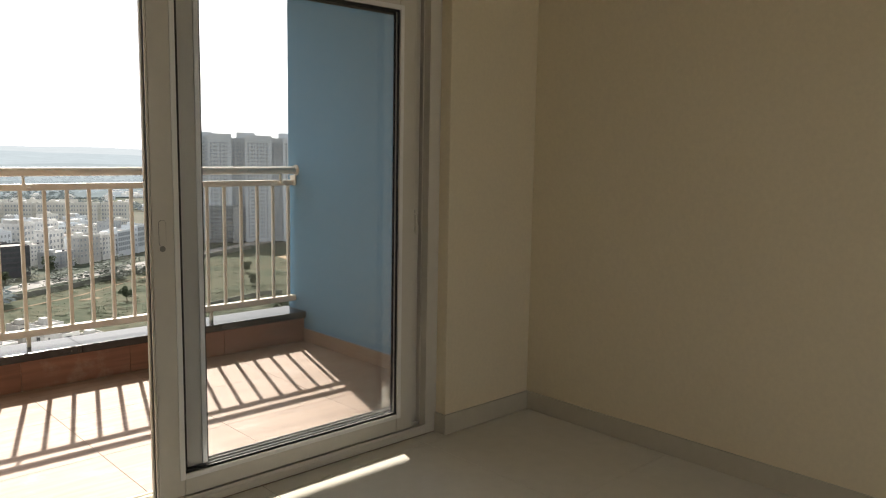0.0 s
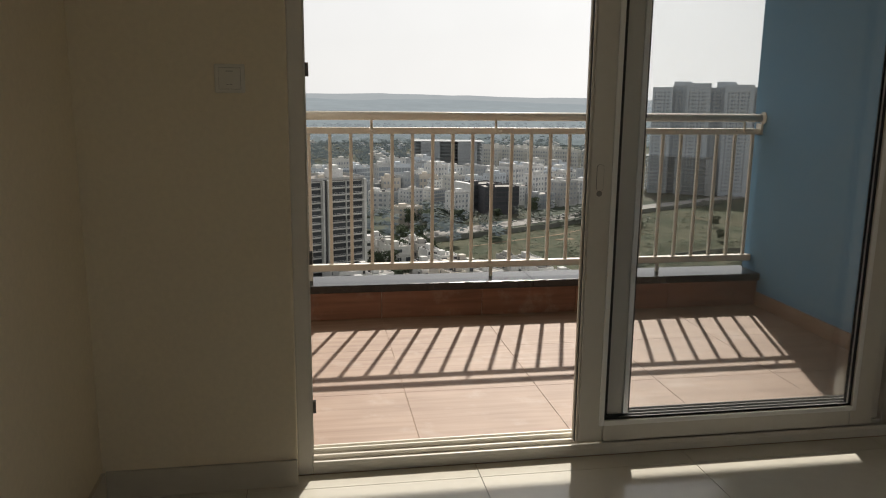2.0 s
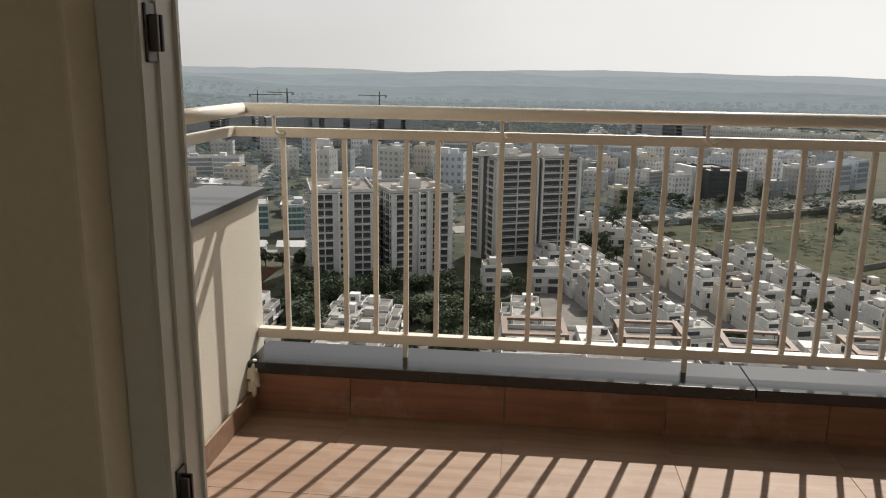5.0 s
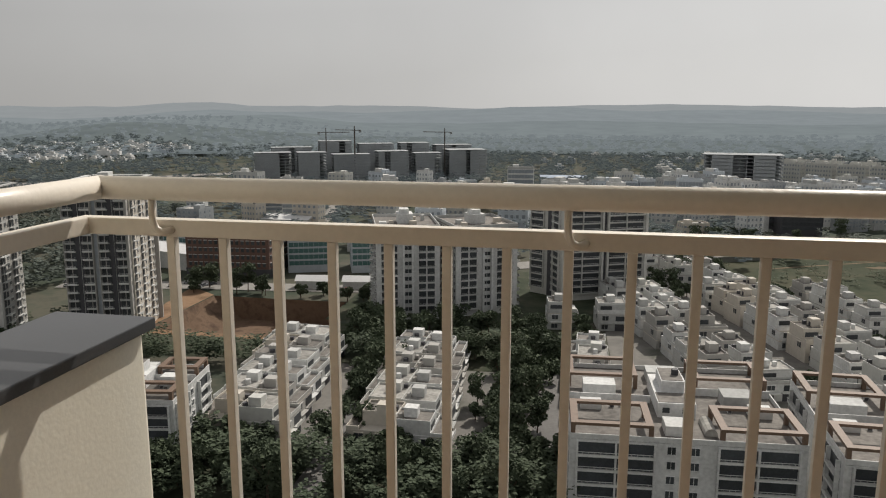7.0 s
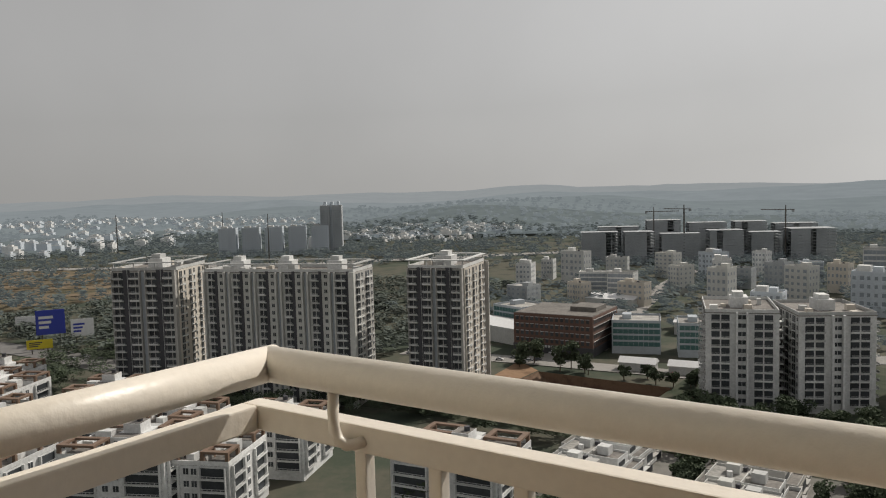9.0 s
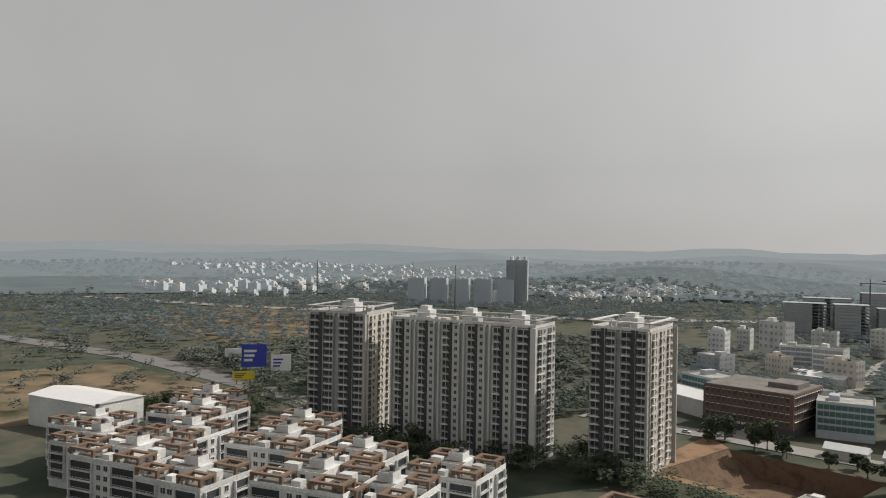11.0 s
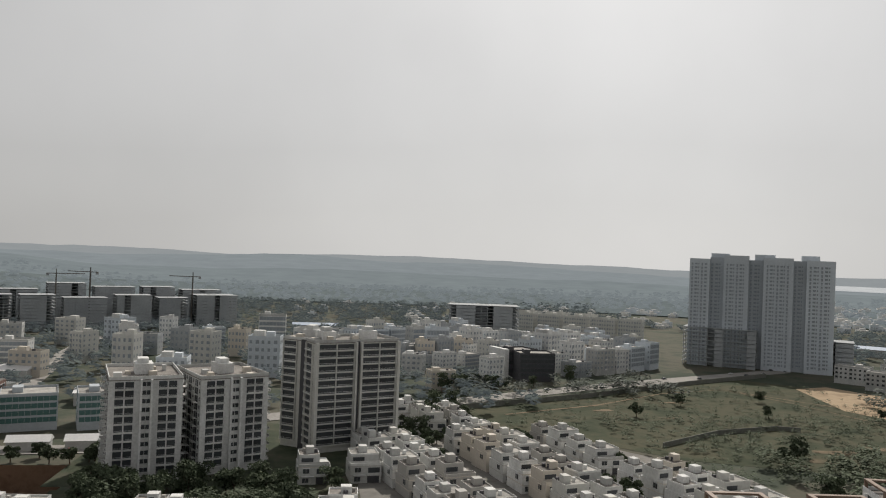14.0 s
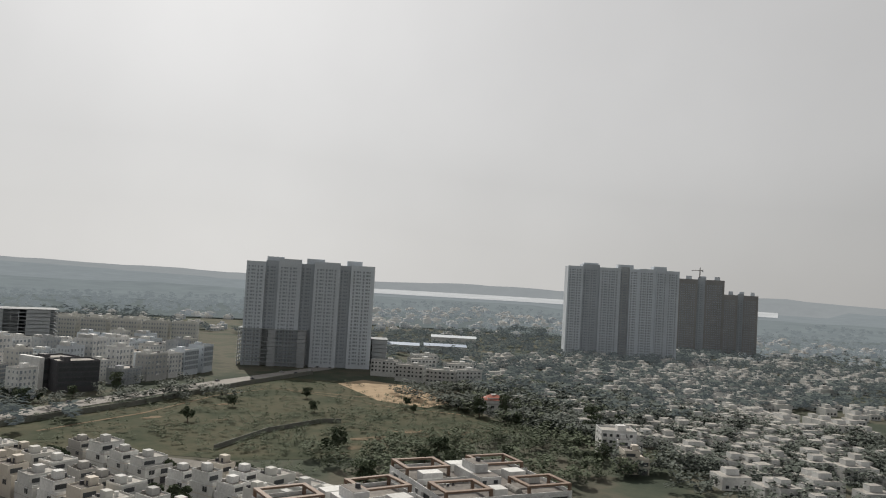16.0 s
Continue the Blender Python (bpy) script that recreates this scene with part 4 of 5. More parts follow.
site = Vector((-355, 771))
along, across = Vector((0.896, 0.444)), Vector((-0.444, 0.896))
for a_, c_, w_, d_, f_ in ((0, 0, 38, 20, 9), (45, -6, 30, 24, 9), (84, 4, 40, 20, 8), (132, -4, 34, 22, 9), (176, 6, 30, 20, 8), (214, 0, 44, 30, 9), (20, 42, 44, 20, 10), (74, 46, 36, 22, 12), (118, 40, 40, 20, 11), (168, 46, 34, 22, 11), (212, 52, 44, 20, 10)):
    p_ = site + along * a_ + across * c_
    skeleton_block("concrete_block", "grey concrete apartment frame under construction", p_, p_ + along * w_, d_, f_ + 2, 3.15, 0.8, CONCRETE)
skeleton_block("concrete_podium", "unfinished concrete podium at the foot of the high-rise", (293.3, 656.3), (343.3, 624.0), 22, 9, 3.7, 0.2)
skeleton_block("concrete_podium", "dark concrete podium beside the high-rise", (372, 628), (416, 600), 24, 7, 3.9, 0.9)
skeleton_block("concrete_block", "grey concrete frame at the edge of the white blocks", (104, 800), (175, 792), 30, 11, 3.4, 0.6)


def crane(p, h, turn):
    ob = thing("tower_crane", "thin steel tower crane over a building site", "crane", pose(p[0], p[1], p[2], rz=turn), "tower cranes")
    part("mast", Shape().box(-0.6, -0.6, 0, 0.6, 0.6, h), STEEL, ob)
    part("jib", Shape().box(-9, -0.4, h, 26, 0.4, h + 0.8).box(-0.4, -0.4, h + 0.8, 0.4, 0.4, h + 5), STEEL, ob)
    part("counterweight", Shape().box(-9, -0.8, h - 2, -6.5, 0.8, h), CONCRETE, ob)


crane((-290, 812, G), 55, 20)
crane((-262, 826, G), 57, 160)
crane((-170, 872, G), 54, 170)
crane((1010, 660, G + 108), 14, 60)

# ---- mid-rise blocks ----
def block(name, label, w, d, floors, wall, kind, glass=None):
    """A mid-rise: body, one window row a storey on the front and the side, parapet, stair head and tank."""
    ob = thing(name, label, "building", pose(0, 0, -400))
    fh = 3.2
    h = floors * fh
    part("wall", Shape().box(-w / 2, 0, 0, w / 2, d, h), wall, ob)
    part("roof", Shape().box(-w / 2 + 0.25, 0.25, h, w / 2 - 0.25, d - 0.25, h + 0.12), PALEROOF, ob, "weathered flat roof")
    part("parapet", Shape().ring(-w / 2, 0, w / 2, d, 0.25, h, h + 1.1), wall, ob)
    sx = -w * 0.2 if kind % 2 else w * 0.15
    part("stair_head", Shape().box(sx - 2.2, d * 0.4, h + 0.12, sx + 2.2, d * 0.75, h + 2.6), wall, ob, "stair head")
    if kind % 3 == 1:
        part("water_tank", Shape().tube([(-sx, d * 0.3, h + 0.12), (-sx, d * 0.3, h + 1.7)], 0.9, 8), CHAR, ob, "dark water tank")
    if kind == 2:
        part("roof_room", Shape().box(-w * 0.4, d * 0.45, h + 0.12, -w * 0.05, d * 0.9, h + 2.9), OFFWHITE, ob, "rooftop room")
    row = Shape()
    if kind == 3:
        row.box(-w / 2 + 0.5, -0.12, 0.5, w / 2 - 0.5, -0.02, 2.7, 1)
        for i in range(int(w / 2.5)):
            row.box(-w / 2 + 0.5 + i * 2.5, -0.2, 0.4, -w / 2 + 0.62 + i * 2.5, -0.12, 2.8)
    else:
        c = int(w / 3.1)
        for i in range(c):
            x = -w / 2 + 0.7 + i * (w - 0.7) / c
            if (i + kind) % 3 == 0:
                row.box(x, -0.1, 0.1, x + 1.9, -0.02, 2.4, 1).box(x - 0.3, -1.1, -0.1, x + 2.2, 0, 0.06).box(x - 0.3, -1.1, 0.06, x + 2.2, -1.0, 0.95)
            else:
                row.box(x, -0.1, 0.9, x + 1.4, -0.02, 2.3, 1).box(x - 0.1, -0.35, 2.3, x + 1.5, 0, 2.4)
    side = row
    c = max(2, int(d / 4))
    for i in range(c):
        y = 0.8 + i * (d - 1) / c
        side.box(w / 2 + 0.02, y, 0.9, w / 2 + 0.1, y + 1.3, 2.2, 1).box(-w / 2 - 0.1, y, 0.9, -w / 2 - 0.02, y + 1.3, 2.2, 1)
    row_me = row.done("window_band", [wall, glass or WINDOW])
    for k in range(1, floors):
        tagged(piece("window_band", row_me, ob, pose(0, 0, k * fh + 0.2)), kind="stuff")
    return ob


def place(proto, x, y, turn, z=None, group=""):
    ob = copy_thing(proto, pose(x, y, G if z is None else z, rz=turn))
    if group:
        ob["group"] = group
    return ob


def retire(protos):
    for p in protos:
        for o in (*p.children_recursive, p):
            bpy.data.objects.remove(o)


rng = random.Random(7)
blocks = [
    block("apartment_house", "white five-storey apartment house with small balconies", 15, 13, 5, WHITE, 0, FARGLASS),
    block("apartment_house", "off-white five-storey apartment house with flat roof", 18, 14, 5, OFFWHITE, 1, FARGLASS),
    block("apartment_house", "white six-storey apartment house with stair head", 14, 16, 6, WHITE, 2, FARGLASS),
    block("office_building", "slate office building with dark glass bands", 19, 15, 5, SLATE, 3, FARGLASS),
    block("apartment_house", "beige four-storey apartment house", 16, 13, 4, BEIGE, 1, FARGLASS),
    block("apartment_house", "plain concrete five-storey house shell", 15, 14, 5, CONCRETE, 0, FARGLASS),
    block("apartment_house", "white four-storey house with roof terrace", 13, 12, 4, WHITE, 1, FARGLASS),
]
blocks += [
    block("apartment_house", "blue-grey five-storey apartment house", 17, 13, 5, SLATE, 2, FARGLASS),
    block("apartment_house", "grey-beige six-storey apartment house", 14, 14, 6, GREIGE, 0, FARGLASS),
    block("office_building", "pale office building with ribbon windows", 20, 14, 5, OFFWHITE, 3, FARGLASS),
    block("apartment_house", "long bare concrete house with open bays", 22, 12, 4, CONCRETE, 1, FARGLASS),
]
weights = [3, 4, 2, 3, 3, 3, 2, 4, 4, 3, 2]
road_dir = Vector((0.857, 0.515)).normalized()
road_nor = Vector((-road_dir.y, road_dir.x))
org = Vector((60, 470))
taken = [(126, 548, 24), (180, 795, 50), (320, 640, 60), (395, 615, 45), (349, 374, 13)]


def free(x, y, r=10):
    return all((x - a) ** 2 + (y - b) ** 2 > (r + c) ** 2 for a, b, c in taken)


for row_i in range(9):
    for col_i in range(16):
        s_, n_ = 62 + col_i * 22 + rng.uniform(-3, 3), 24 + row_i * 25 + rng.uniform(-3, 3)
        p = org + road_dir * s_ + road_nor * n_
        if s_ > 330 - 0.25 * n_ or not free(p.x, p.y) or rng.random() < 0.12:
            continue
        ob = place(rng.choices(blocks, weights)[0], p.x, p.y, 31 + rng.uniform(-9, 9), group="blocks behind the main road")
        ob.scale = (rng.uniform(0.75, 1.15), rng.uniform(0.8, 1.1), rng.uniform(0.8, 1.45))
for x, y in ((-262, 470), (-236, 500), (-250, 560), (-225, 555), (-290, 620), (-262, 640), (-205, 520), (-196, 590), (-240, 690), (-196, 690), (-160, 640), (-150, 560), (-140, 500), (-160, 720), (-120, 700), (-128, 610), (-105, 560), (-90, 640), (-60, 600), (-60, 540), (-30, 600),
             (-40, 680), (0, 640), (10, 570), (30, 680), (45, 560), (70, 640), (20, 500), (60, 500), (40, 740), (80, 720), (-10, 760), (-70, 740), (-300, 540), (-320, 470), (-330, 640), (-100, 470), (95, 610), (-5, 545), (60, 600)):
    ob = place(rng.choices(blocks, weights)[0], x + rng.uniform(-4, 4), y + rng.uniform(-4, 4), rng.uniform(-25, 20), group="blocks beyond the towers")
    ob.scale = (rng.uniform(0.8, 1.35), rng.uniform(0.8, 1.2), rng.uniform(0.9, 1.7))
tealb = block("office_building", "white office building with teal safety netting below", 22, 18, 6, WHITE, 2, TEAL)
place(tealb, -62, 402, 12)
place(block("office_building", "white seven-storey office building", 17, 16, 6, WHITE, 1), -98, 395, 10)
glassb = block("office_building", "grey office building with teal glass bands", 24, 22, 5, SHADOWPAINT, 3, TEAL)
place(glassb, -142, 372, 20)
place(glassb, -110, 378, 20)
place(glassb, -226, 388, -18)
k1 = block("office_building", "office building with a white blank wall and dark glass front", 26, 20, 6, CHAR, 3)
place(k1, 134, 540, 4)
part("side_wall", Shape().box(-16.5, -1, 0, -13.02, 21, 21), WHITE, k1, "white blank side wall")
place(k1, 128, 560, 22)

brown = thing("brick_office", "red-brown clad five-storey office with framed windows", "building", pose(-201, 352, G, rz=4))
part("wall", Shape().box(0, 0, 0, 43.3, 38, 20), MAROON, brown)
part("roof", Shape().box(0.4, 0.4, 20, 42.9, 37.6, 20.3).box(26, 14, 20.3, 40, 30, 22.6), ROOF, brown, "grey roof with plant room")
part("base", Shape().box(-0.3, -0.3, 0, 43.6, 30, 4.2), CHAR, brown, "dark glazed ground storey")
wmesh = Shape().box(0, -0.2, 0, 1.5, -0.02, 1.9, 1).box(-0.2, -0.45, 1.9, 1.7, 0, 2.1).done("window", [OFFWHITE, WINDOW])
for k in range(4):
    for i in range(15):
        piece("window", wmesh, brown, pose(1.4 + i * 2.75, 0, 5.4 + k * 3.7))
    for i in range(12):
        piece("window", wmesh, brown, pose(43.3, 1.4 + i * 2.95, 5.4 + k * 3.7, rz=90))
sg = Shape()
for i, (a, b) in enumerate(((0, 1.0), (1.3, 2.2), (2.5, 3.4), (3.8, 4.6), (4.9, 5.8), (6.1, 7.0), (7.3, 8.2))):
    sg.box(14 + a * 1.4, -0.5, 3.0, 14 + b * 1.4, -0.32, 4.1)
part("sign", sg, WHITE, brown, "white sign of unreadable letters")
for x, y, w, d, h, mat, rz in ((-240, 372, 34, 26, 9, SHEET, -16), (-262, 352, 26, 20, 7, SHEET, -12), (-215, 440, 30, 22, 8, SHEET, -14), (-142, 430, 26, 18, 7, SHEET, 10), (-136, 335, 16, 7, 4, SHEET, 8), (-114, 338, 14, 7, 4, SHEET, 8), (-236, 505, 40, 26, 6, SHEET, 4), (-395, 96, 46, 26, 14, SHEET, 20),
                               (500, 760, 60, 26, 8, BLUESHEET, -35), (560, 730, 50, 24, 8, BLUESHEET, -35), (640, 820, 60, 30, 10, SLATE, -38), (-60, 860, 50, 20, 6, BLUESHEET, 5)):
    shed = thing("warehouse", "low warehouse with pale metal roof" if mat is SHEET else "low warehouse with blue metal roof", "building", pose(x, y, G, rz=rz), "warehouses")
    part("wall", Shape().box(0, 0, 0, w, d, h), OFFWHITE, shed)
    rs = Shape()
    rs.v = [(-0.6, -0.6, h), (w + 0.6, -0.6, h), (w + 0.6, d / 2, h + 2.2), (-0.6, d / 2, h + 2.2), (w + 0.6, d + 0.6, h), (-0.6, d + 0.6, h)]
    rs.f = [(0, 1, 2, 3), (3, 2, 4, 5), (1, 4, 2), (0, 3, 5), (0, 5, 4, 1)]
    rs.m = [0] * 5
    part("roof", rs, mat, shed, "metal sheet roof")

# ---- villas ----
def villa(label, wall, v):
    ob = thing("villa", label, "house", pose(0, 0, -400))
    w, d, h = 11.5, 13.0, 6.6
    part("wall", Shape().box(0, 0, 0, w, d, h).box(0.4, 3.2, h, w - (3.6 if v % 2 else 0.4), d - 0.6, h + 3.1), wall, ob)
    part("roof", Shape().box(0.6, 3.4, h + 3.1, w - (3.8 if v % 2 else 0.6), d - 0.8, h + 3.2), ROOF if v % 2 else PALEROOF, ob, "screeded roof")
    part("terrace", Shape().box(0.2, 0.2, h, w - 0.2, 3.02, h + 0.08), ROOF, ob, "screeded roof terrace")
    x1 = w - (3.6 if v % 2 else 0.4)
    part("parapet", Shape().ring(0.4, 3.2, x1, d - 0.6, 0.18, h + 3.1, h + 3.75), wall, ob)
    part("terrace_wall", Shape().ring(0, 0, w, 3.2, 0.18, h, h + 0.95), wall, ob)
    part("stair_head", Shape().box(2.2 + v, 7, h + 3.2, 5.2 + v, 10.4, h + 5.6), wall, ob, "stair head on the roof")
    part("water_tank", Shape().tube([(7.4 - v * 0.6, 8.5, h + 3.2), (7.4 - v * 0.6, 8.5, h + 4.6)], 0.75, 10), CHAR if v % 2 else WHITE, ob, "round water tank")
    part("canopy", Shape().box(1.0, -1.3, 3.1, 5.6, 0, 3.3).box(6.2, -1.1, 3.2, w, 0, 3.35).box(6.2, -1.1, 3.35, w, -1.0, 4.2), wall, ob)
    wn_ = Shape().box(0, -0.08, 0, 2.3, -0.01, 1.8, 1).box(-0.15, -0.5, 1.8, 2.45, 0, 1.95).box(1.1, -0.11, 0, 1.2, -0.08, 1.8).done("window", [wall, WINDOW])
    # Flat charcoal panel stands in for the shade of an open garage.
    part("carport", Shape().box(6.4, -0.09, 0.05, 10.8, -0.01, 2.7), CHAR, ob, "flat dark panel in place of a shaded opening")
    for x, z in ((1.4, 0.8), (1.6, 4.2)):
        piece("window", wn_, ob, pose(x, 0, z))
    doors = Shape().box(0, -0.07, 0, 4.4, -0.01, 2.35, 1)
    doors_me = doors.done("glass_door", [wall, WINDOW])
    piece("glass_door", doors_me, ob, pose(6.6, 0, 3.5), "dark glazed balcony doors")
    piece("glass_door", doors_me, ob, pose(1.2, 3.2, h + 0.1), "dark glazed terrace doors")
    part("band", Shape().box(-0.06, -0.06, 3.0, w + 0.06, d + 0.06, 3.25).box(-0.06, -0.06, h - 0.25, w + 0.06, 3.3, h), BEIGE if v % 2 else TAUPE, ob, "painted band between the storeys")
    part("roof_box", Shape().box(1.2 + v, 10.6, h + 3.2, 2.4 + v, 11.6, h + 4.3), (CHAR, PALEROOF, TAUPE)[v % 3], ob, "rooftop unit")
    for y, z in ((2, 4.2), (7.5, 4.2), (4.6, 0.9)):
        piece("window", wn_, ob, pose(w, y, z, rz=90))
    piece("window", wn_, ob, pose(0, 5.4, 4.2, rz=-90))
    return ob


villas = [villa("white two-storey villa with a roof terrace", OFFWHITE, 0), villa("white flat-roofed villa with a set-back upper floor", WHITE, 1), villa("off-white flat-roofed villa with a dark water tank", OFFWHITE, 1), villa("weathered off-white villa with stepped roofs", OFFWHITE, 2), villa("beige villa with stepped flat roofs", BEIGE, 3), villa("grey-beige flat-roofed villa with roof terrace", GREIGE, 0), villa("taupe flat-roofed villa with a dark tank", TAUPE, 1)]
# straight rows in front
for x_, y_, slant, turn in ((-98, 172, -0.16, -90), (-74, 172, -0.14, 90), (-60 + 2, 172, -0.1, -90), (-33.5, 172, -0.1, 90), (-3, 205, -0.06, -90)):
    for i in range(7):
        y = y_ + i * 12.6
        if y > 246:
            break
        xx = x_ + slant * (y - 172)
        v = rng.choice(villas)
        place(v, xx, y + (12 if turn < 0 else 0), turn, group="villas in rows")
# slanted double rows towards the meadow
u = Vector((-0.29, 0.957))
for col_, (xm, ya, yb) in enumerate(((15, 232, 338), (29, 226, 345), (60, 222, 398), (75, 222, 392), (104, 226, 356), (119, 224, 292))):
    y = ya + rng.uniform(0, 6)
    while y < yb:
        if rng.random() < 0.12:
            y += 9
            continue
        x = xm - (y - 300) * 0.303
        ob = place(rng.choice(villas), x + rng.uniform(-1.2, 1.2), y, 17 + rng.uniform(-4, 4), group="villas by the meadow")
        ob.scale = (rng.uniform(0.88, 1.05), 0.95, rng.uniform(0.85, 1.12))
        y += rng.uniform(12.6, 15.0)
for x, y, t_ in ((-16, 291, 8), (3, 293, 8), (36, 378, 17), (48, 388, 17), (26, 390, 17), (330, 258, -30), (318, 250, -30), (345, 378, -25), (300, 232, -35)):
    place(rng.choice(villas), x, y, t_, group="villas at the edge of the trees")

# ---- terraced apartment houses with brown pergolas ----
def terrace_house(label, w, d, floors, east):
    ob = thing("terrace_house", label, "building", pose(0, 0, -400))
    fh = 3.15
    h = floors * fh
    part("wall", Shape().box(0, 0, 0, w, d, h), WHITE, ob)
    part("roof", Shape().box(0.2, 0.2, h, w - 0.2, d - 0.2, h + 0.1), ROOF, ob, "stained roof screed")
    part("parapet", Shape().ring(0, 0, w, d, 0.25, h + 0.1, h + 1.2), WHITE, ob)
    part("terrace_wall", Shape().box(0.25, d * 0.48, h + 0.1, w * 0.4, d * 0.485, h + 1.9), WHITE, ob)
    part("terrace_wall", Shape().box(w * 0.6, d * 0.62, h + 0.1, w - 0.25, d * 0.625, h + 1.9), WHITE, ob)
    part("roof_room", Shape().box(w * 0.08, d * 0.55, h + 0.1, w * 0.24, d * 0.66, h + 2.9), WHITE, ob, "white rooftop room")
    part("roof_room", Shape().box(w * 0.74, d * 0.45, h + 0.1, w * 0.88, d * 0.58, h + 2.9), OFFWHITE, ob, "off-white rooftop room")
    cx = w * 0.5
    core = part("stair_head", Shape().box(cx - 4, d * 0.3, h + 0.1, cx + 4, d * 0.72, h + 3.4).box(cx - 2.5, d * 0.45, h + 3.4, cx + 2.5, d * 0.66, h + 6.0), WHITE, ob, "white stair head block")
    part("roof", Shape().box(cx - 3.8, d * 0.31, h + 3.4, cx + 3.8, d * 0.44, h + 3.5).box(cx - 2.3, d * 0.46, h + 6.0, cx + 2.3, d * 0.65, h + 6.1), ROOF, core)
    wn_ = Shape().box(0, -0.08, 0, 1.5, -0.01, 1.3, 1).box(-0.1, -0.3, 1.3, 1.6, 0, 1.4).done("window", [WHITE, WINDOW])
    piece("window", wn_, core, pose(cx - 3, d * 0.3, h + 1.2))
    piece("window", wn_, core, pose(cx + 1.2, d * 0.3, h + 1.2))
    for x0, y0, x1, y1 in ((0.2, 0.2, w * 0.36, d * 0.3), (w * 0.64, 0.2, w - 0.2, d * 0.3), (0.2, d * 0.68, w * 0.36, d - 0.2), (w * 0.64, d * 0.68, w - 0.2, d - 0.2)):
        t = 1.5
        pg = part("pergola", Shape().ring(x0, y0, x1, y1, t, h + 2.9, h + 3.5), TIMBER, ob, "brown clad pergola frame")
        for a, b in ((x0, y0), (x1 - 0.9, y0), (x0, y1 - 0.9), (x1 - 0.9, y1 - 0.9)):
            part("post", Shape().box(a, b, h + 0.1, a + 0.9, b + 0.9, h + 2.9), TIMBER, pg)
    for x, y, a, b, z in ((w * 0.42, d * 0.08, w * 0.1, d * 0.12, 2.2), (w * 0.06, d * 0.36, w * 0.1, d * 0.08, 1.6), (w * 0.84, d * 0.34, w * 0.1, d * 0.08, 2.0), (w * 0.42, d * 0.8, w * 0.16, d * 0.12, 2.6)):
        part("roof_box", Shape().box(x, y, h + 0.1, x + a, y + b, h + z), OFFWHITE, ob, "small rooftop housing")
    part("water_tank", Shape().tube([(cx + 1, d * 0.55, h + 6.1), (cx + 1, d * 0.55, h + 7.4)], 0.8, 10), CHAR, ob, "dark round water tank")
    part("skylight", Shape().tube([(w * 0.62, d * 0.1, h + 0.4), (w * 0.62, d * 0.26, h + 0.4)], 1.3, 12), PALEROOF, ob, "barrel-vaulted rooflight")
    ac = Shape().box(0, 0, 0, 1.0, 0.5, 0.9).box(0.1, -0.03, 0.1, 0.9, 0, 0.8, 1).done("air_conditioner", [OFFWHITE, CHAR])
    for x, y in ((w * 0.2, d * 0.4), (w * 0.25, d * 0.42), (w * 0.75, d * 0.4), (w * 0.3, d * 0.8)):
        piece("air_conditioner", ac, ob, pose(x, y, h + 0.1), "rooftop air conditioner")
    bal = bay_mesh("r", w * 0.34, fh, WHITE)
    win = bay_mesh("w", 1.6, fh, WHITE)
    for k in range(1, floors):
        for x in (w * 0.03, w * 0.63):
            piece("balcony", bal, ob, pose(x, 0, k * fh))
        for x in (w * 0.42, w * 0.52):
            piece("window", win, ob, pose(x, 0, k * fh))
        for y in (d * 0.05, d * 0.62):
            piece("balcony", bay_mesh("r", d * 0.3, fh, WHITE), ob, pose(w, y, k * fh, rz=90) if east else pose(0, y + d * 0.3, k * fh, rz=-90))
        piece("window", win, ob, pose(w, d * 0.45, k * fh, rz=90))
        piece("window", win, ob, pose(0, d * 0.45 + 1.6, k * fh, rz=-90))
    return ob


th1 = terrace_house("white six-storey terraced apartment house with brown roof pergolas", 46, 44, 6, False)
th2 = terrace_house("white six-storey apartment house with brown pergola frames", 30, 26, 6, True)
th3 = terrace_house("warm white five-storey apartment house with brown pergolas", 24, 22, 5, True)
for x, y, t_, proto in ((-3, 150, 2, th1), (48, 148, 2, th1), (98, 168, -8, th1), (150, 182, -12, th1), (-122, 150, 12, th2),
                        (-186, 152, 22, th3), (-212, 134, 23, th3), (-240, 118, 25, th2), (-276, 104, 26, th3), (-304, 116, 26, th2), (-262, 142, 25, th3), (-196, 104, 24, th2), (-228, 84, 24, th3), (-256, 74, 25, th2), (-292, 78, 27, th3), (-318, 84, 27, th3), (-330, 136, 27, th3), (-176, 118, 22, th3)):
    th = place(proto, x, y, t_ + rng.uniform(-3, 3), group="terraced apartment houses")
    th.scale = (rng.uniform(0.9, 1.12), rng.uniform(0.9, 1.1), rng.uniform(0.9, 1.06)) if proto is not th1 else (1, 1, 1)

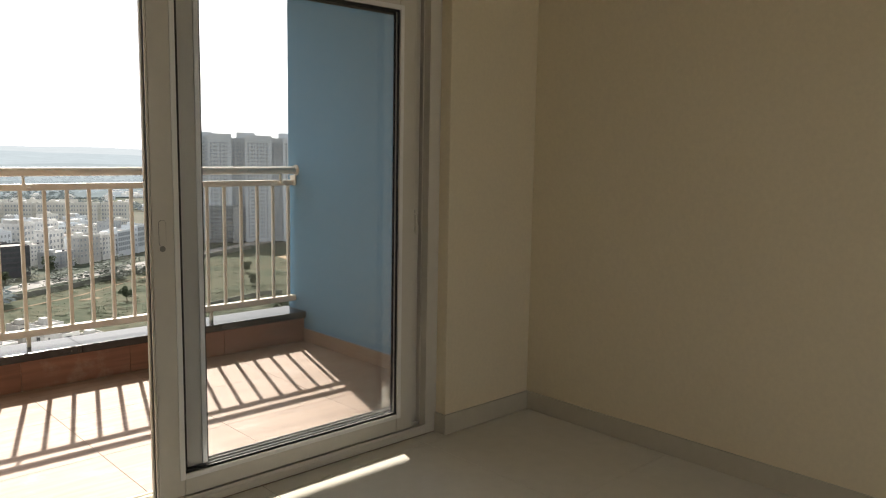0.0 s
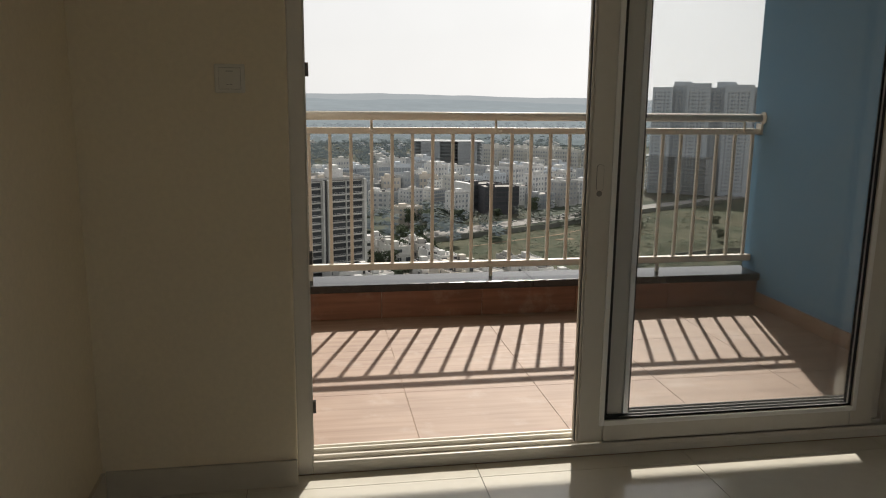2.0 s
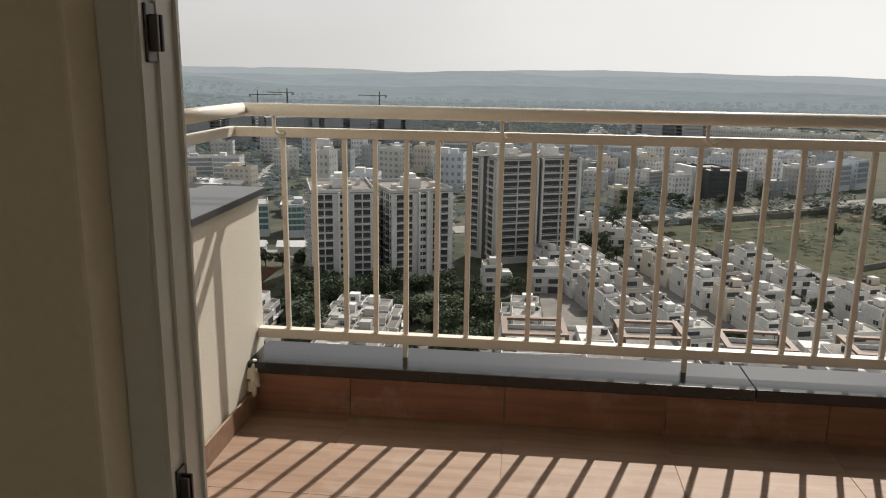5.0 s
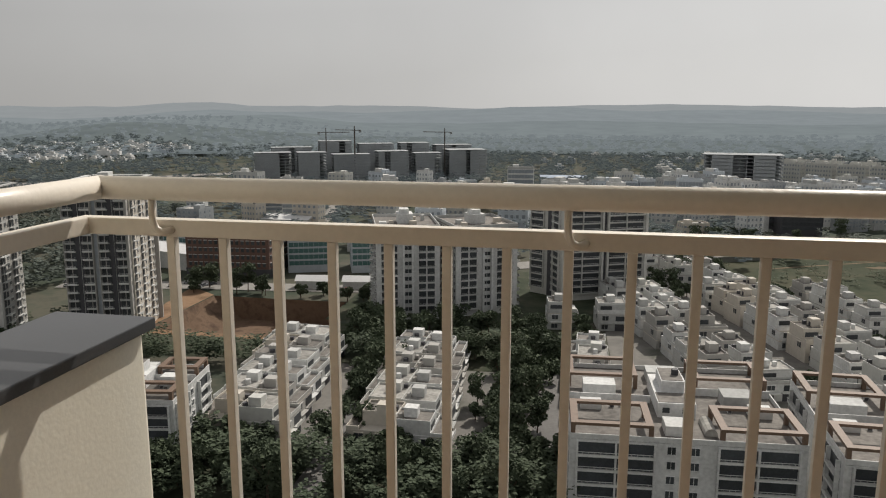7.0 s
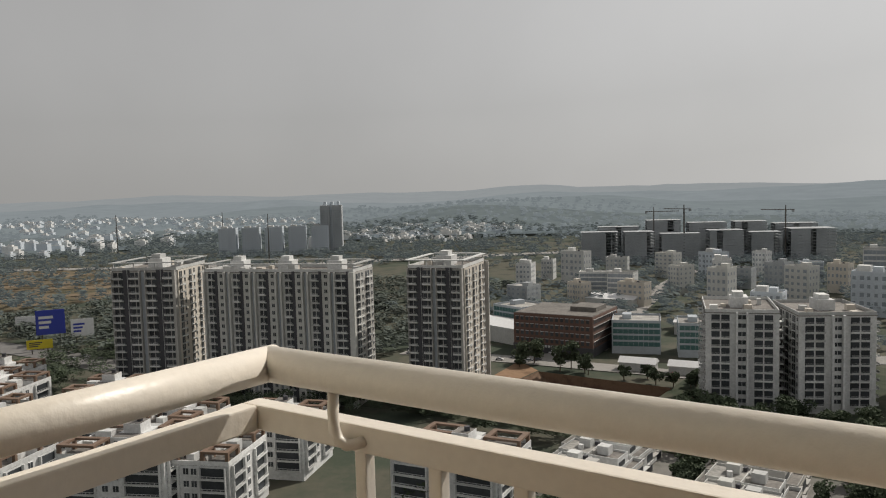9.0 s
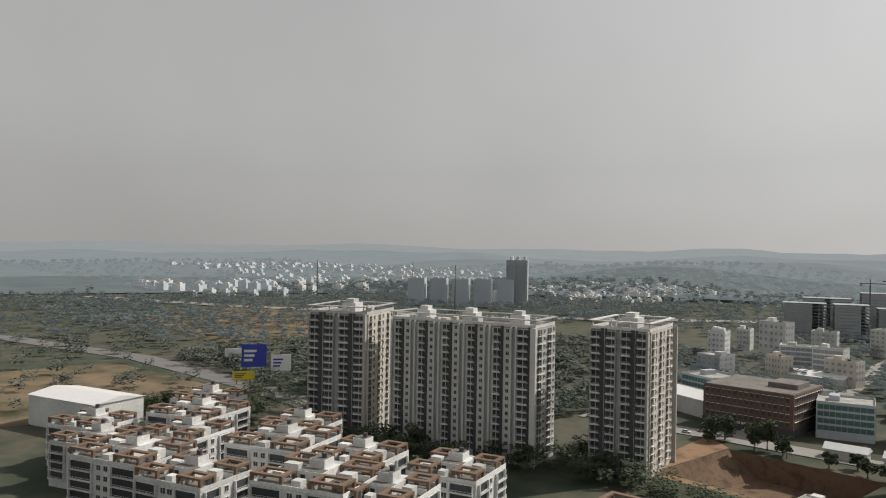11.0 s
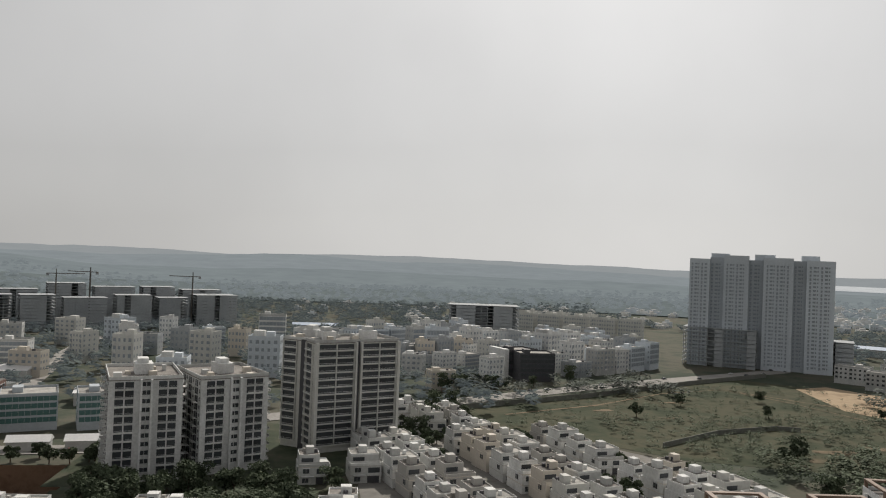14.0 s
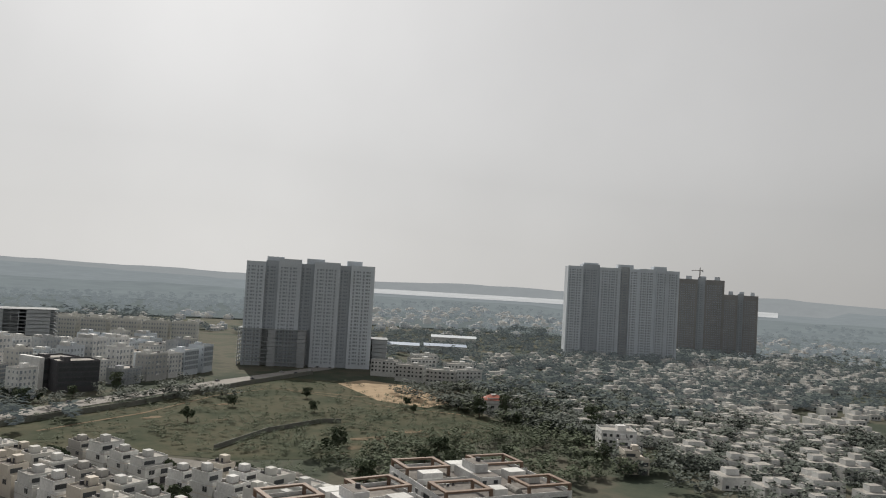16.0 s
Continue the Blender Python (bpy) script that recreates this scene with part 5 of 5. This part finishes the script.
# ---- trees ----
def tree(label, h, spread, seed):
    r = random.Random(seed)
    ob = thing("tree", label, "tree", pose(0, 0, -400))
    t = Shape().tube([(0, 0, 0), (0.1, 0, h * 0.3), (-0.05, 0.1, h * 0.55)], 0.28, 7, r1=0.14)
    for i in range(5):
        a = 1.26 * i + r.uniform(-0.3, 0.3)
        t.tube([(0, 0, h * 0.35), (math.cos(a) * spread * 0.5, math.sin(a) * spread * 0.5, h * 0.68)], 0.12, 5, r1=0.05)
    part("trunk", t, BARK, ob, "brown trunk with limbs")
    c = Shape()
    lumps = [(r.uniform(-0.6, 0.6) * spread, r.uniform(-0.6, 0.6) * spread, h * r.uniform(0.34, 0.9), spread * r.uniform(0.28, 0.5)) for _ in range(11)]
    for lx, ly, lz, lr in lumps:
        for _ in range(95):
            a, b = r.uniform(0, 6.283), math.asin(r.uniform(-0.75, 1))
            k = lr * r.uniform(0.65, 1.1)
            p = Vector((lx + k * math.cos(a) * math.cos(b), ly + k * math.sin(a) * math.cos(b), lz + 0.75 * k * math.sin(b)))
            q = Euler((r.uniform(-0.9, 0.9), r.uniform(-0.9, 0.9), a)).to_matrix()
            sz = r.uniform(0.2, 0.46)
            i = len(c.v)
            c.v += [tuple(p + q @ Vector(o)) for o in ((-sz, -sz * 0.6, 0), (sz * 0.8, -sz, 0.15), (sz, sz * 0.7, -0.1), (-sz * 0.7, sz, 0.12))]
            c.f.append((i, i + 1, i + 2, i + 3))
            c.m.append(0)
    part("crown", c, LEAF, ob, "dense dark green leaves")
    return ob


trees = [tree("dark green spreading tree among the houses", 8.5, 3.8, 1), tree("tall dark green tree", 11, 4.4, 2), tree("small round green tree", 6, 2.8, 3), tree("broad dense green tree", 9.5, 5.0, 4)]


def scatter(n, x0, y0, x1, y1, group, keep=lambda x, y: True):
    done = 0
    for _ in range(n * 4):
        if done >= n:
            break
        x, y = rng.uniform(x0, x1), rng.uniform(y0, y1)
        if keep(x, y):
            ob = place(rng.choice(trees), x, y, rng.uniform(0, 360), group=group)
            k = rng.uniform(0.75, 1.25)
            ob.scale = (k, k, k * rng.uniform(0.9, 1.1))
            done += 1


scatter(34, -190, 246, -6, 261, "trees below the towers", lambda x, y: not -172 < x < -90)
scatter(50, -122, 146, 0, 171, "trees in front of the villa rows", lambda x, y: not -66 < x < -58)
scatter(14, -190, 317, -94, 329, "trees along the dusty street")
scatter(14, -64, 172, -66, 258, "trees on the villa lane")
scatter(12, -56, 172, -58, 258, "trees on the villa lane")
scatter(14, -22, 172, -10, 262, "trees on the villa lane")
scatter(26, -31, 174, -18, 262, "trees on the villa lane")
scatter(30, -95, 268, 0, 300, "trees round the apartment blocks", lambda x, y: y < 286)
scatter(26, 26, 352, 60, 440, "trees beside the balcony tower", lambda x, y: y > x * 1.0 + 330 or y < 372)
scatter(22, 60, 476, 210, 540, "trees behind the main road", lambda x, y: y > 478 + (x - 60) * 0.55 and free(x, y, 2))
scatter(7, 60, 380, 320, 480, "trees on the meadow", lambda x, y: y < 380 + x * 0.5)
scatter(14, 170, 240, 330, 330, "trees beyond the villas")
scatter(16, 330, 300, 400, 420, "trees round the clearing", lambda x, y: not (300 < x < 376 and 405 < y))
scatter(10, -390, 130, -300, 250, "trees by the west road", lambda x, y: not 214 < y < 232)
scatter(14, -250, 160, -190, 226, "trees below the long block", lambda x, y: y < 200 + (x + 265) * 0.35)


for col_, (xm, ya, yb) in enumerate(((22, 228, 340), (44, 226, 380), (68, 226, 392), (92, 226, 372), (114, 226, 345), (134, 226, 300))):
    for i in range(11):
        y = rng.uniform(ya, yb)
        ob = place(trees[2], xm + 1 - (y - 300) * 0.303 + rng.uniform(-3, 3), y, rng.uniform(0, 360), group="trees between the villas")
        k = rng.uniform(0.85, 1.45)
        ob.scale = (k, k, k)


# ---- far woods and far houses ----
def woods(name, label, zones, seed, mat, size, k=20, leaf=(0.14, 0.25)):
    r = np.random.default_rng(seed)
    vs, fs = [], []
    for x0, y0, x1, y1, count in zones:
        cx, cy = r.uniform(x0, x1, count), r.uniform(y0, y1, count)
        for x, y in zip(cx, cy):
            if not free(x, y, 4) or (px0 - 20 < x < px1 + 20 and py0 - 20 < y < py1 + 20):
                continue
            dist = math.hypot(x, y)
            gz = G if dist < 1350 else hill_height(dist, math.degrees(math.atan2(-x, y)))
            hh = r.uniform(0.6, 1.3) * size * (1 if dist < 1350 else 1.3)
            ang, el = r.uniform(0, 6.283, k), r.uniform(0.1, 1.0, k)
            rad = r.uniform(0.35, 0.75, k) * hh * 0.62
            for a, e, q in zip(ang, el, rad):
                sx = r.uniform(*leaf) * hh
                px, py, pz = x + q * math.cos(a), y + q * math.sin(a), gz + hh * (0.28 + 0.66 * e)
                t1, t2 = r.uniform(-0.6, 0.6, 2)
                i = len(vs)
                vs.extend([(px - sx, py - sx * t1, pz - sx * t2), (px + sx * t1, py - sx, pz + sx * 0.3), (px + sx, py + sx * t2, pz + sx * t1), (px - sx * t2, py + sx, pz + sx * 0.2)])
                fs.append((i, i + 1, i + 2, i + 3))
    me = bpy.data.meshes.new(name)
    me.from_pydata(vs, [], fs)
    me.materials.append(mat)
    tagged(new(name, me), label, "woods", kind="stuff")


woods("grove", "dense dark green trees between the houses", [(-122, 140, -2, 171, 110), (-190, 246, -6, 260, 50), (-200, 226, -100, 262, 90), (-300, 160, -200, 200, 90), (-270, 150, -190, 226, 60), (-300, 238, -60, 262, 50), (-400, 120, -300, 250, 160)], 15, LEAF, 8.0, 190, (0.035, 0.075))
woods("woods", "scattered dark green trees across the plain", [(-560, 230, -310, 560, 1300), (330, 180, 500, 420, 700), (-300, 240, -250, 420, 120), (160, 640, 420, 700, 120), (290, 110, 520, 240, 380), (330, 290, 480, 480, 330), (60, 480, 220, 560, 90), (-700, 60, -400, 260, 160)], 5, WOODS, 8.0, 55, (0.07, 0.13))
woods("scrub", "low olive-green scrub across the meadow", [(135, 290, 345, 420, 760), (60, 385, 330, 540, 520), (230, 290, 350, 350, 360)], 21, LEAF, 2.9, 26, (0.08, 0.16))
woods("thicket", "dense dark green trees beyond the meadow", [(175, 225, 345, 325, 210), (330, 330, 420, 420, 120), (380, 420, 470, 480, 70)], 22, LEAF, 7.5, 70, (0.06, 0.11))
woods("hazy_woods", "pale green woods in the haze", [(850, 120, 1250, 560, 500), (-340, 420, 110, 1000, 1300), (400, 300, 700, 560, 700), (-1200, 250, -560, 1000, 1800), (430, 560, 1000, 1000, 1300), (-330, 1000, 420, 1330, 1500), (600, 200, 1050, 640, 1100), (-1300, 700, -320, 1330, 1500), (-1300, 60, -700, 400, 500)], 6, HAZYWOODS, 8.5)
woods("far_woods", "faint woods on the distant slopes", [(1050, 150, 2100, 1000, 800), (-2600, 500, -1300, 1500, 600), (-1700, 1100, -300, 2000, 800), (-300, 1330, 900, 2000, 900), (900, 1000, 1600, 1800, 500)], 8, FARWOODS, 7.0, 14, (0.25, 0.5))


def small_houses(name, label, zones, seed, mats):
    """Houses too many and too far to count, each a body with a raised roof room and dark openings."""
    r = np.random.default_rng(seed)
    s = Shape()
    for x0, y0, x1, y1, count, hmin, hmax, turn in zones:
        for _ in range(count):
            x, y = r.uniform(x0, x1), r.uniform(y0, y1)
            if not free(x, y, 8):
                continue
            far = math.hypot(x, y) > 1350
            w, d, h = r.uniform(9, 15) * (1.5 if far else 1), r.uniform(9, 14), r.uniform(hmin, hmax)
            z = G if math.hypot(x, y) < 1350 else hill_height(math.hypot(x, y), math.degrees(math.atan2(-x, y)))
            c, q = math.cos(turn + r.uniform(-0.15, 0.15)), math.sin(turn)
            m = int(r.integers(0, 2))

            def P(a, b):
                return (x + a * c - b * q, y + a * q + b * c)

            s.prism([P(0, 0), P(w, 0), P(w, d), P(0, d)], z, z + h, m, 2)
            s.prism([P(w * 0.3, d * 0.4), P(w * 0.75, d * 0.4), P(w * 0.75, d * 0.85), P(w * 0.3, d * 0.85)], z + h, z + h + 2.6, m, 2)
            for k in range(0 if far else max(1, int(h / 3.2))):
                for a in (0.12, 0.42, 0.7):
                    s.prism([P(w * a, -0.15), P(w * a + 1.6, -0.15), P(w * a + 1.6, 0), P(w * a, 0)], z + 3.1 * k + 0.9, z + 3.1 * k + 2.3, 3)
    me = s.done(name, mats)
    tagged(new(name, me), label, "houses", kind="stuff")


small_houses("distant_houses", "crowded low white houses among trees", [(340, 190, 500, 400, 55, 3.2, 6.5, -0.5), (300, 140, 470, 235, 48, 5, 8, -0.5), (400, 240, 640, 520, 170, 3.2, 6.5, -0.5), (600, 330, 1000, 560, 260, 3.2, 7, -0.5), (360, 200, 520, 330, 60, 3.2, 6.5, -0.5), (470, 560, 760, 640, 60, 3.2, 6.5, -0.5)], 11, [WHITE, OFFWHITE, PALEROOF, WINDOW])
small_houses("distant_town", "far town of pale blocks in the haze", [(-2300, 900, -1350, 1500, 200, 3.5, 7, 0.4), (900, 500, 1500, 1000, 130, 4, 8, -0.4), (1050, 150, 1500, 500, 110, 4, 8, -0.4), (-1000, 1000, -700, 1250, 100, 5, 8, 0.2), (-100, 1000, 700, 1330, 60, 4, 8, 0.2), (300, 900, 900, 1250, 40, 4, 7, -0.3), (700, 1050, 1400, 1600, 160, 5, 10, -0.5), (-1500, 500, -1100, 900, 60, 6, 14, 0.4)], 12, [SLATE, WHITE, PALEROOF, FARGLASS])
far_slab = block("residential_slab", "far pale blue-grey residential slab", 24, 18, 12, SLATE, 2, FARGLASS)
for i in range(5):
    place(far_slab, -862 + i * 25, 712 + i * 20, 39, group="far residential slabs")
for i in range(3):
    place(blocks[(0, 2, 6)[i]], -812 + i * 22, 790 + i * 16, 39, group="far residential slabs")
high_rise("high_rise_shell", "lone dark unfinished tower in the distance", (-765, 797), (-741, 815), 18, 21, 3.2, CONCRETE, [(1, 0, CONCRETE), (0.3, 2, SLATE), (1, 0, CONCRETE)], (0, 2))

long_block = block("apartment_house", "long grey-beige six-storey apartment block with balconies", 30, 14, 6, GREIGE, 0, FARGLASS)
for x, y in ((196, 866), (222, 850), (248, 834), (274, 818), (300, 806), (210, 905), (240, 888), (270, 872)):
    ob = place(long_block, x, y, -32, group="long blocks behind the white quarter")
    ob.scale = (0.85, 1.0, 1.3)

# ---- white framed houses by the clearing ----
row_proto = block("row_house", "grey row house with white framed front", 24, 14, 4, OFFWHITE, 0)
for i, (x, y) in enumerate(((384, 556), (386, 522), (392, 488), (416, 482), (440, 520), (430, 560), (455, 590))):
    place(row_proto, x, y, -48 if i < 3 else -20, group="row houses by the clearing")
red = thing("house_red_roof", "white house with a red hipped roof among trees", "house", pose(345, 382, G, rz=-35))
part("wall", Shape().box(0, 0, 0, 13, 11, 9), WHITE, red)
rs = Shape()
rs.v = [(-0.8, -0.8, 9), (13.8, -0.8, 9), (13.8, 11.8, 9), (-0.8, 11.8, 9), (4, 5.5, 12), (9, 5.5, 12)]
rs.f = [(0, 1, 5, 4), (1, 2, 5), (2, 3, 4, 5), (3, 0, 4), (3, 2, 1, 0)]
rs.m = [0] * 5
part("roof", rs, REDROOF, red, "red clay hipped roof")
for x in (1.5, 5.5, 9.5):
    for z in (1, 5):
        part("window", Shape().box(x, -0.1, z, x + 1.6, -0.01, z + 1.8), WINDOW, red)
place(block("apartment_house", "white four-storey house with a curved corner", 18, 15, 4, WHITE, 0), 325, 256, -38)


# ---- billboards, lamps, cars ----
def billboard(p, turn, w, h, z, bands):
    ob = thing("billboard", "roadside billboard with a printed panel on steel posts", "billboard", pose(p[0], p[1], G, rz=turn), "billboards")
    for x in (-w * 0.3, w * 0.3):
        part("post", Shape().box(x - 0.25, 0, 0, x + 0.25, 0.5, z), STEEL, ob)
    part("panel", Shape().box(-w / 2, -0.2, z, w / 2, 0.2, z + h), bands[0], ob, "printed panel")
    b = Shape()
    for i in range(3):
        b.box(-w * 0.4, -0.26, z + h * (0.65 - 0.2 * i), w * (0.1 - 0.08 * i), -0.21, z + h * (0.76 - 0.2 * i))
    part("lettering", b, bands[1], ob, "pale bars of unreadable writing")


AD_BLUE = material("blue_print", (0.03, 0.05, 0.35), 0.5, vary=0.05, bump=0.0)
AD_YELLOW = material("yellow_print", (0.6, 0.5, 0.03), 0.5, vary=0.05, bump=0.0)
billboard((-436, 232), 60, 15, 14, 9, (AD_BLUE, WHITE))
billboard((-424, 244), 60, 12, 10, 7, (SHEET, AD_BLUE))
billboard((-430, 222), 60, 13, 5, 3, (AD_YELLOW, CHAR))
billboard((-500, 250), 50, 12, 6, 6, (SHEET, OFFWHITE))


def car(label, paint):
    ob = thing("car", label, "car", pose(0, 0, -400))
    b = Shape()
    b.v = [(-2.1, -0.85, 0.35), (2.1, -0.85, 0.35), (2.1, 0.85, 0.35), (-2.1, 0.85, 0.35), (-2.1, -0.85, 0.85), (2.1, -0.85, 0.78), (2.1, 0.85, 0.78), (-2.1, 0.85, 0.85)]
    b.f = [(0, 3, 2, 1), (4, 5, 6, 7), (0, 1, 5, 4), (1, 2, 6, 5), (2, 3, 7, 6), (3, 0, 4, 7)]
    b.m = [0] * 6
    part("body", b, paint, ob, bevel=0.12)
    c = Shape()
    c.v = [(-1.7, -0.8, 0.83), (1.0, -0.8, 0.8), (1.0, 0.8, 0.8), (-1.7, 0.8, 0.83), (-1.2, -0.65, 1.42), (0.35, -0.65, 1.42), (0.35, 0.65, 1.42), (-1.2, 0.65, 1.42)]
    c.f = [(0, 3, 2, 1), (4, 5, 6, 7), (0, 1, 5, 4), (1, 2, 6, 5), (2, 3, 7, 6), (3, 0, 4, 7)]
    c.m = [1, 0, 1, 1, 1, 1]
    piece("cabin", c.done("cabin", [paint, WINDOW]), ob)
    wh = Shape().tube([(0, -0.1, 0), (0, 0.1, 0)], 0.32, 10).done("wheel", CHAR)
    for x in (-1.35, 1.35):
        for y in (-0.82, 0.82):
            piece("wheel", wh, ob, pose(x, y, 0.32))
    return ob


def paint(name, c):
    return material(name, c, 0.3, vary=0.03, bump=0.0)


cars = [car("white car on the street", paint("white_car_paint", (0.7, 0.7, 0.7))), car("silver car on the street", paint("silver_car_paint", (0.35, 0.36, 0.38))), car("red car on the street", paint("red_car_paint", (0.35, 0.04, 0.03))), car("dark car on the street", paint("dark_car_paint", (0.05, 0.05, 0.06)))]


def traffic(line, count, width, group):
    for _ in range(count):
        i = rng.randrange(len(line) - 1)
        a, b = Vector(line[i]), Vector(line[i + 1])
        d = (b - a).normalized()
        p = a.lerp(b, rng.random()) + Vector((-d.y, d.x)) * rng.choice((-1, 1)) * rng.uniform(1.5, width)
        place(rng.choice(cars), p.x, p.y, math.degrees(math.atan2(d.y, d.x)), G + 0.34, group)


traffic(MAIN[1:7], 22, 6.5, "cars on the main road")
traffic([(-250, 322), (-186, 332), (-110, 340)], 12, 6, "cars by the offices")
traffic([(-186, 330), (-164, 372), (-182, 455)], 9, 5, "cars by the offices")
traffic([(62, 242), (28, 352)], 12, 2.6, "cars between the villas")
traffic([(-571, 213), (-421, 224), (-340, 222)], 5, 7, "cars on the west road")
pylon = thing("floodlight_mast", "thin tall steel mast", "mast", pose(-980, 620, G))
part("pole", Shape().tube([(0, 0, 0), (0, 0, 62)], 0.9, 8, r1=0.4), STEEL, pylon)
for x, y in ((-880, 720), (-700, 640)):
    copy_thing(pylon, pose(x, y, G))
retire(blocks + villas + trees + cars + [th1, th2, th3, tealb, glassb, k1, row_proto, long_block, far_slab])
for ob in [o for o in scene.objects if o.parent is None and o.location.z < -300]:
    retire([ob])

# ---- tiles ----
def tiles(parent, xs, ys, mat, z, name="tile", gap=0.0018, thick=0.0024):
    store = {}
    for a, b in zip(xs, xs[1:]):
        for c, d in zip(ys, ys[1:]):
            key = (round(b - a, 3), round(d - c, 3))
            if key not in store:
                store[key] = Shape().box(0, 0, -thick, b - a - gap, d - c - gap, 0).done(name, mat, 0.0012)
            piece(name, store[key], parent, pose(a, c, z))


tiles(floor, [X0, -0.217, 0.583, 1.383, 2.183, X1], [YB, -4.1, -3.3, -2.5, -1.7, -0.9, -0.1, -0.001], FLOOR, 0.0)
tiles(slab, [XL, -0.20, 0.41, 1.02, 1.61, 2.22, XR], [0.141, 0.72, 1.31, YP + 0.011], TILE, 0.0, thick=0.0022)
par = bpy.data.objects["wall_parapet"]
for a, b in zip([XL, -0.20, 0.41, 1.02, 1.61, 2.22], [-0.20, 0.41, 1.02, 1.61, 2.22, XR]):
    piece("tile", Shape().box(a, YP, 0.001, b - 0.0025, YP + 0.011, 0.167).done("tile", SKTILE, 0.001), par)
blue_wall = bpy.data.objects["wall_blue"]
for a, b in ((0.15, 0.72), (0.723, 1.31), (1.313, YP - 0.003)):
    piece("tile", Shape().box(XR - 0.01, a, 0.001, XR - 0.0005, b, 0.09).done("tile", TILE, 0.001), blue_wall)
low = bpy.data.objects["wall_balcony_west"]
piece("tile", Shape().box(XL + 0.0005, 0.15, 0.001, XL + 0.01, 1.31, 0.09).done("tile", TILE, 0.001), low)
piece("tile", Shape().box(XL + 0.0005, 1.313, 0.001, XL + 0.01, YP - 0.003, 0.09).done("tile", TILE, 0.001), low)
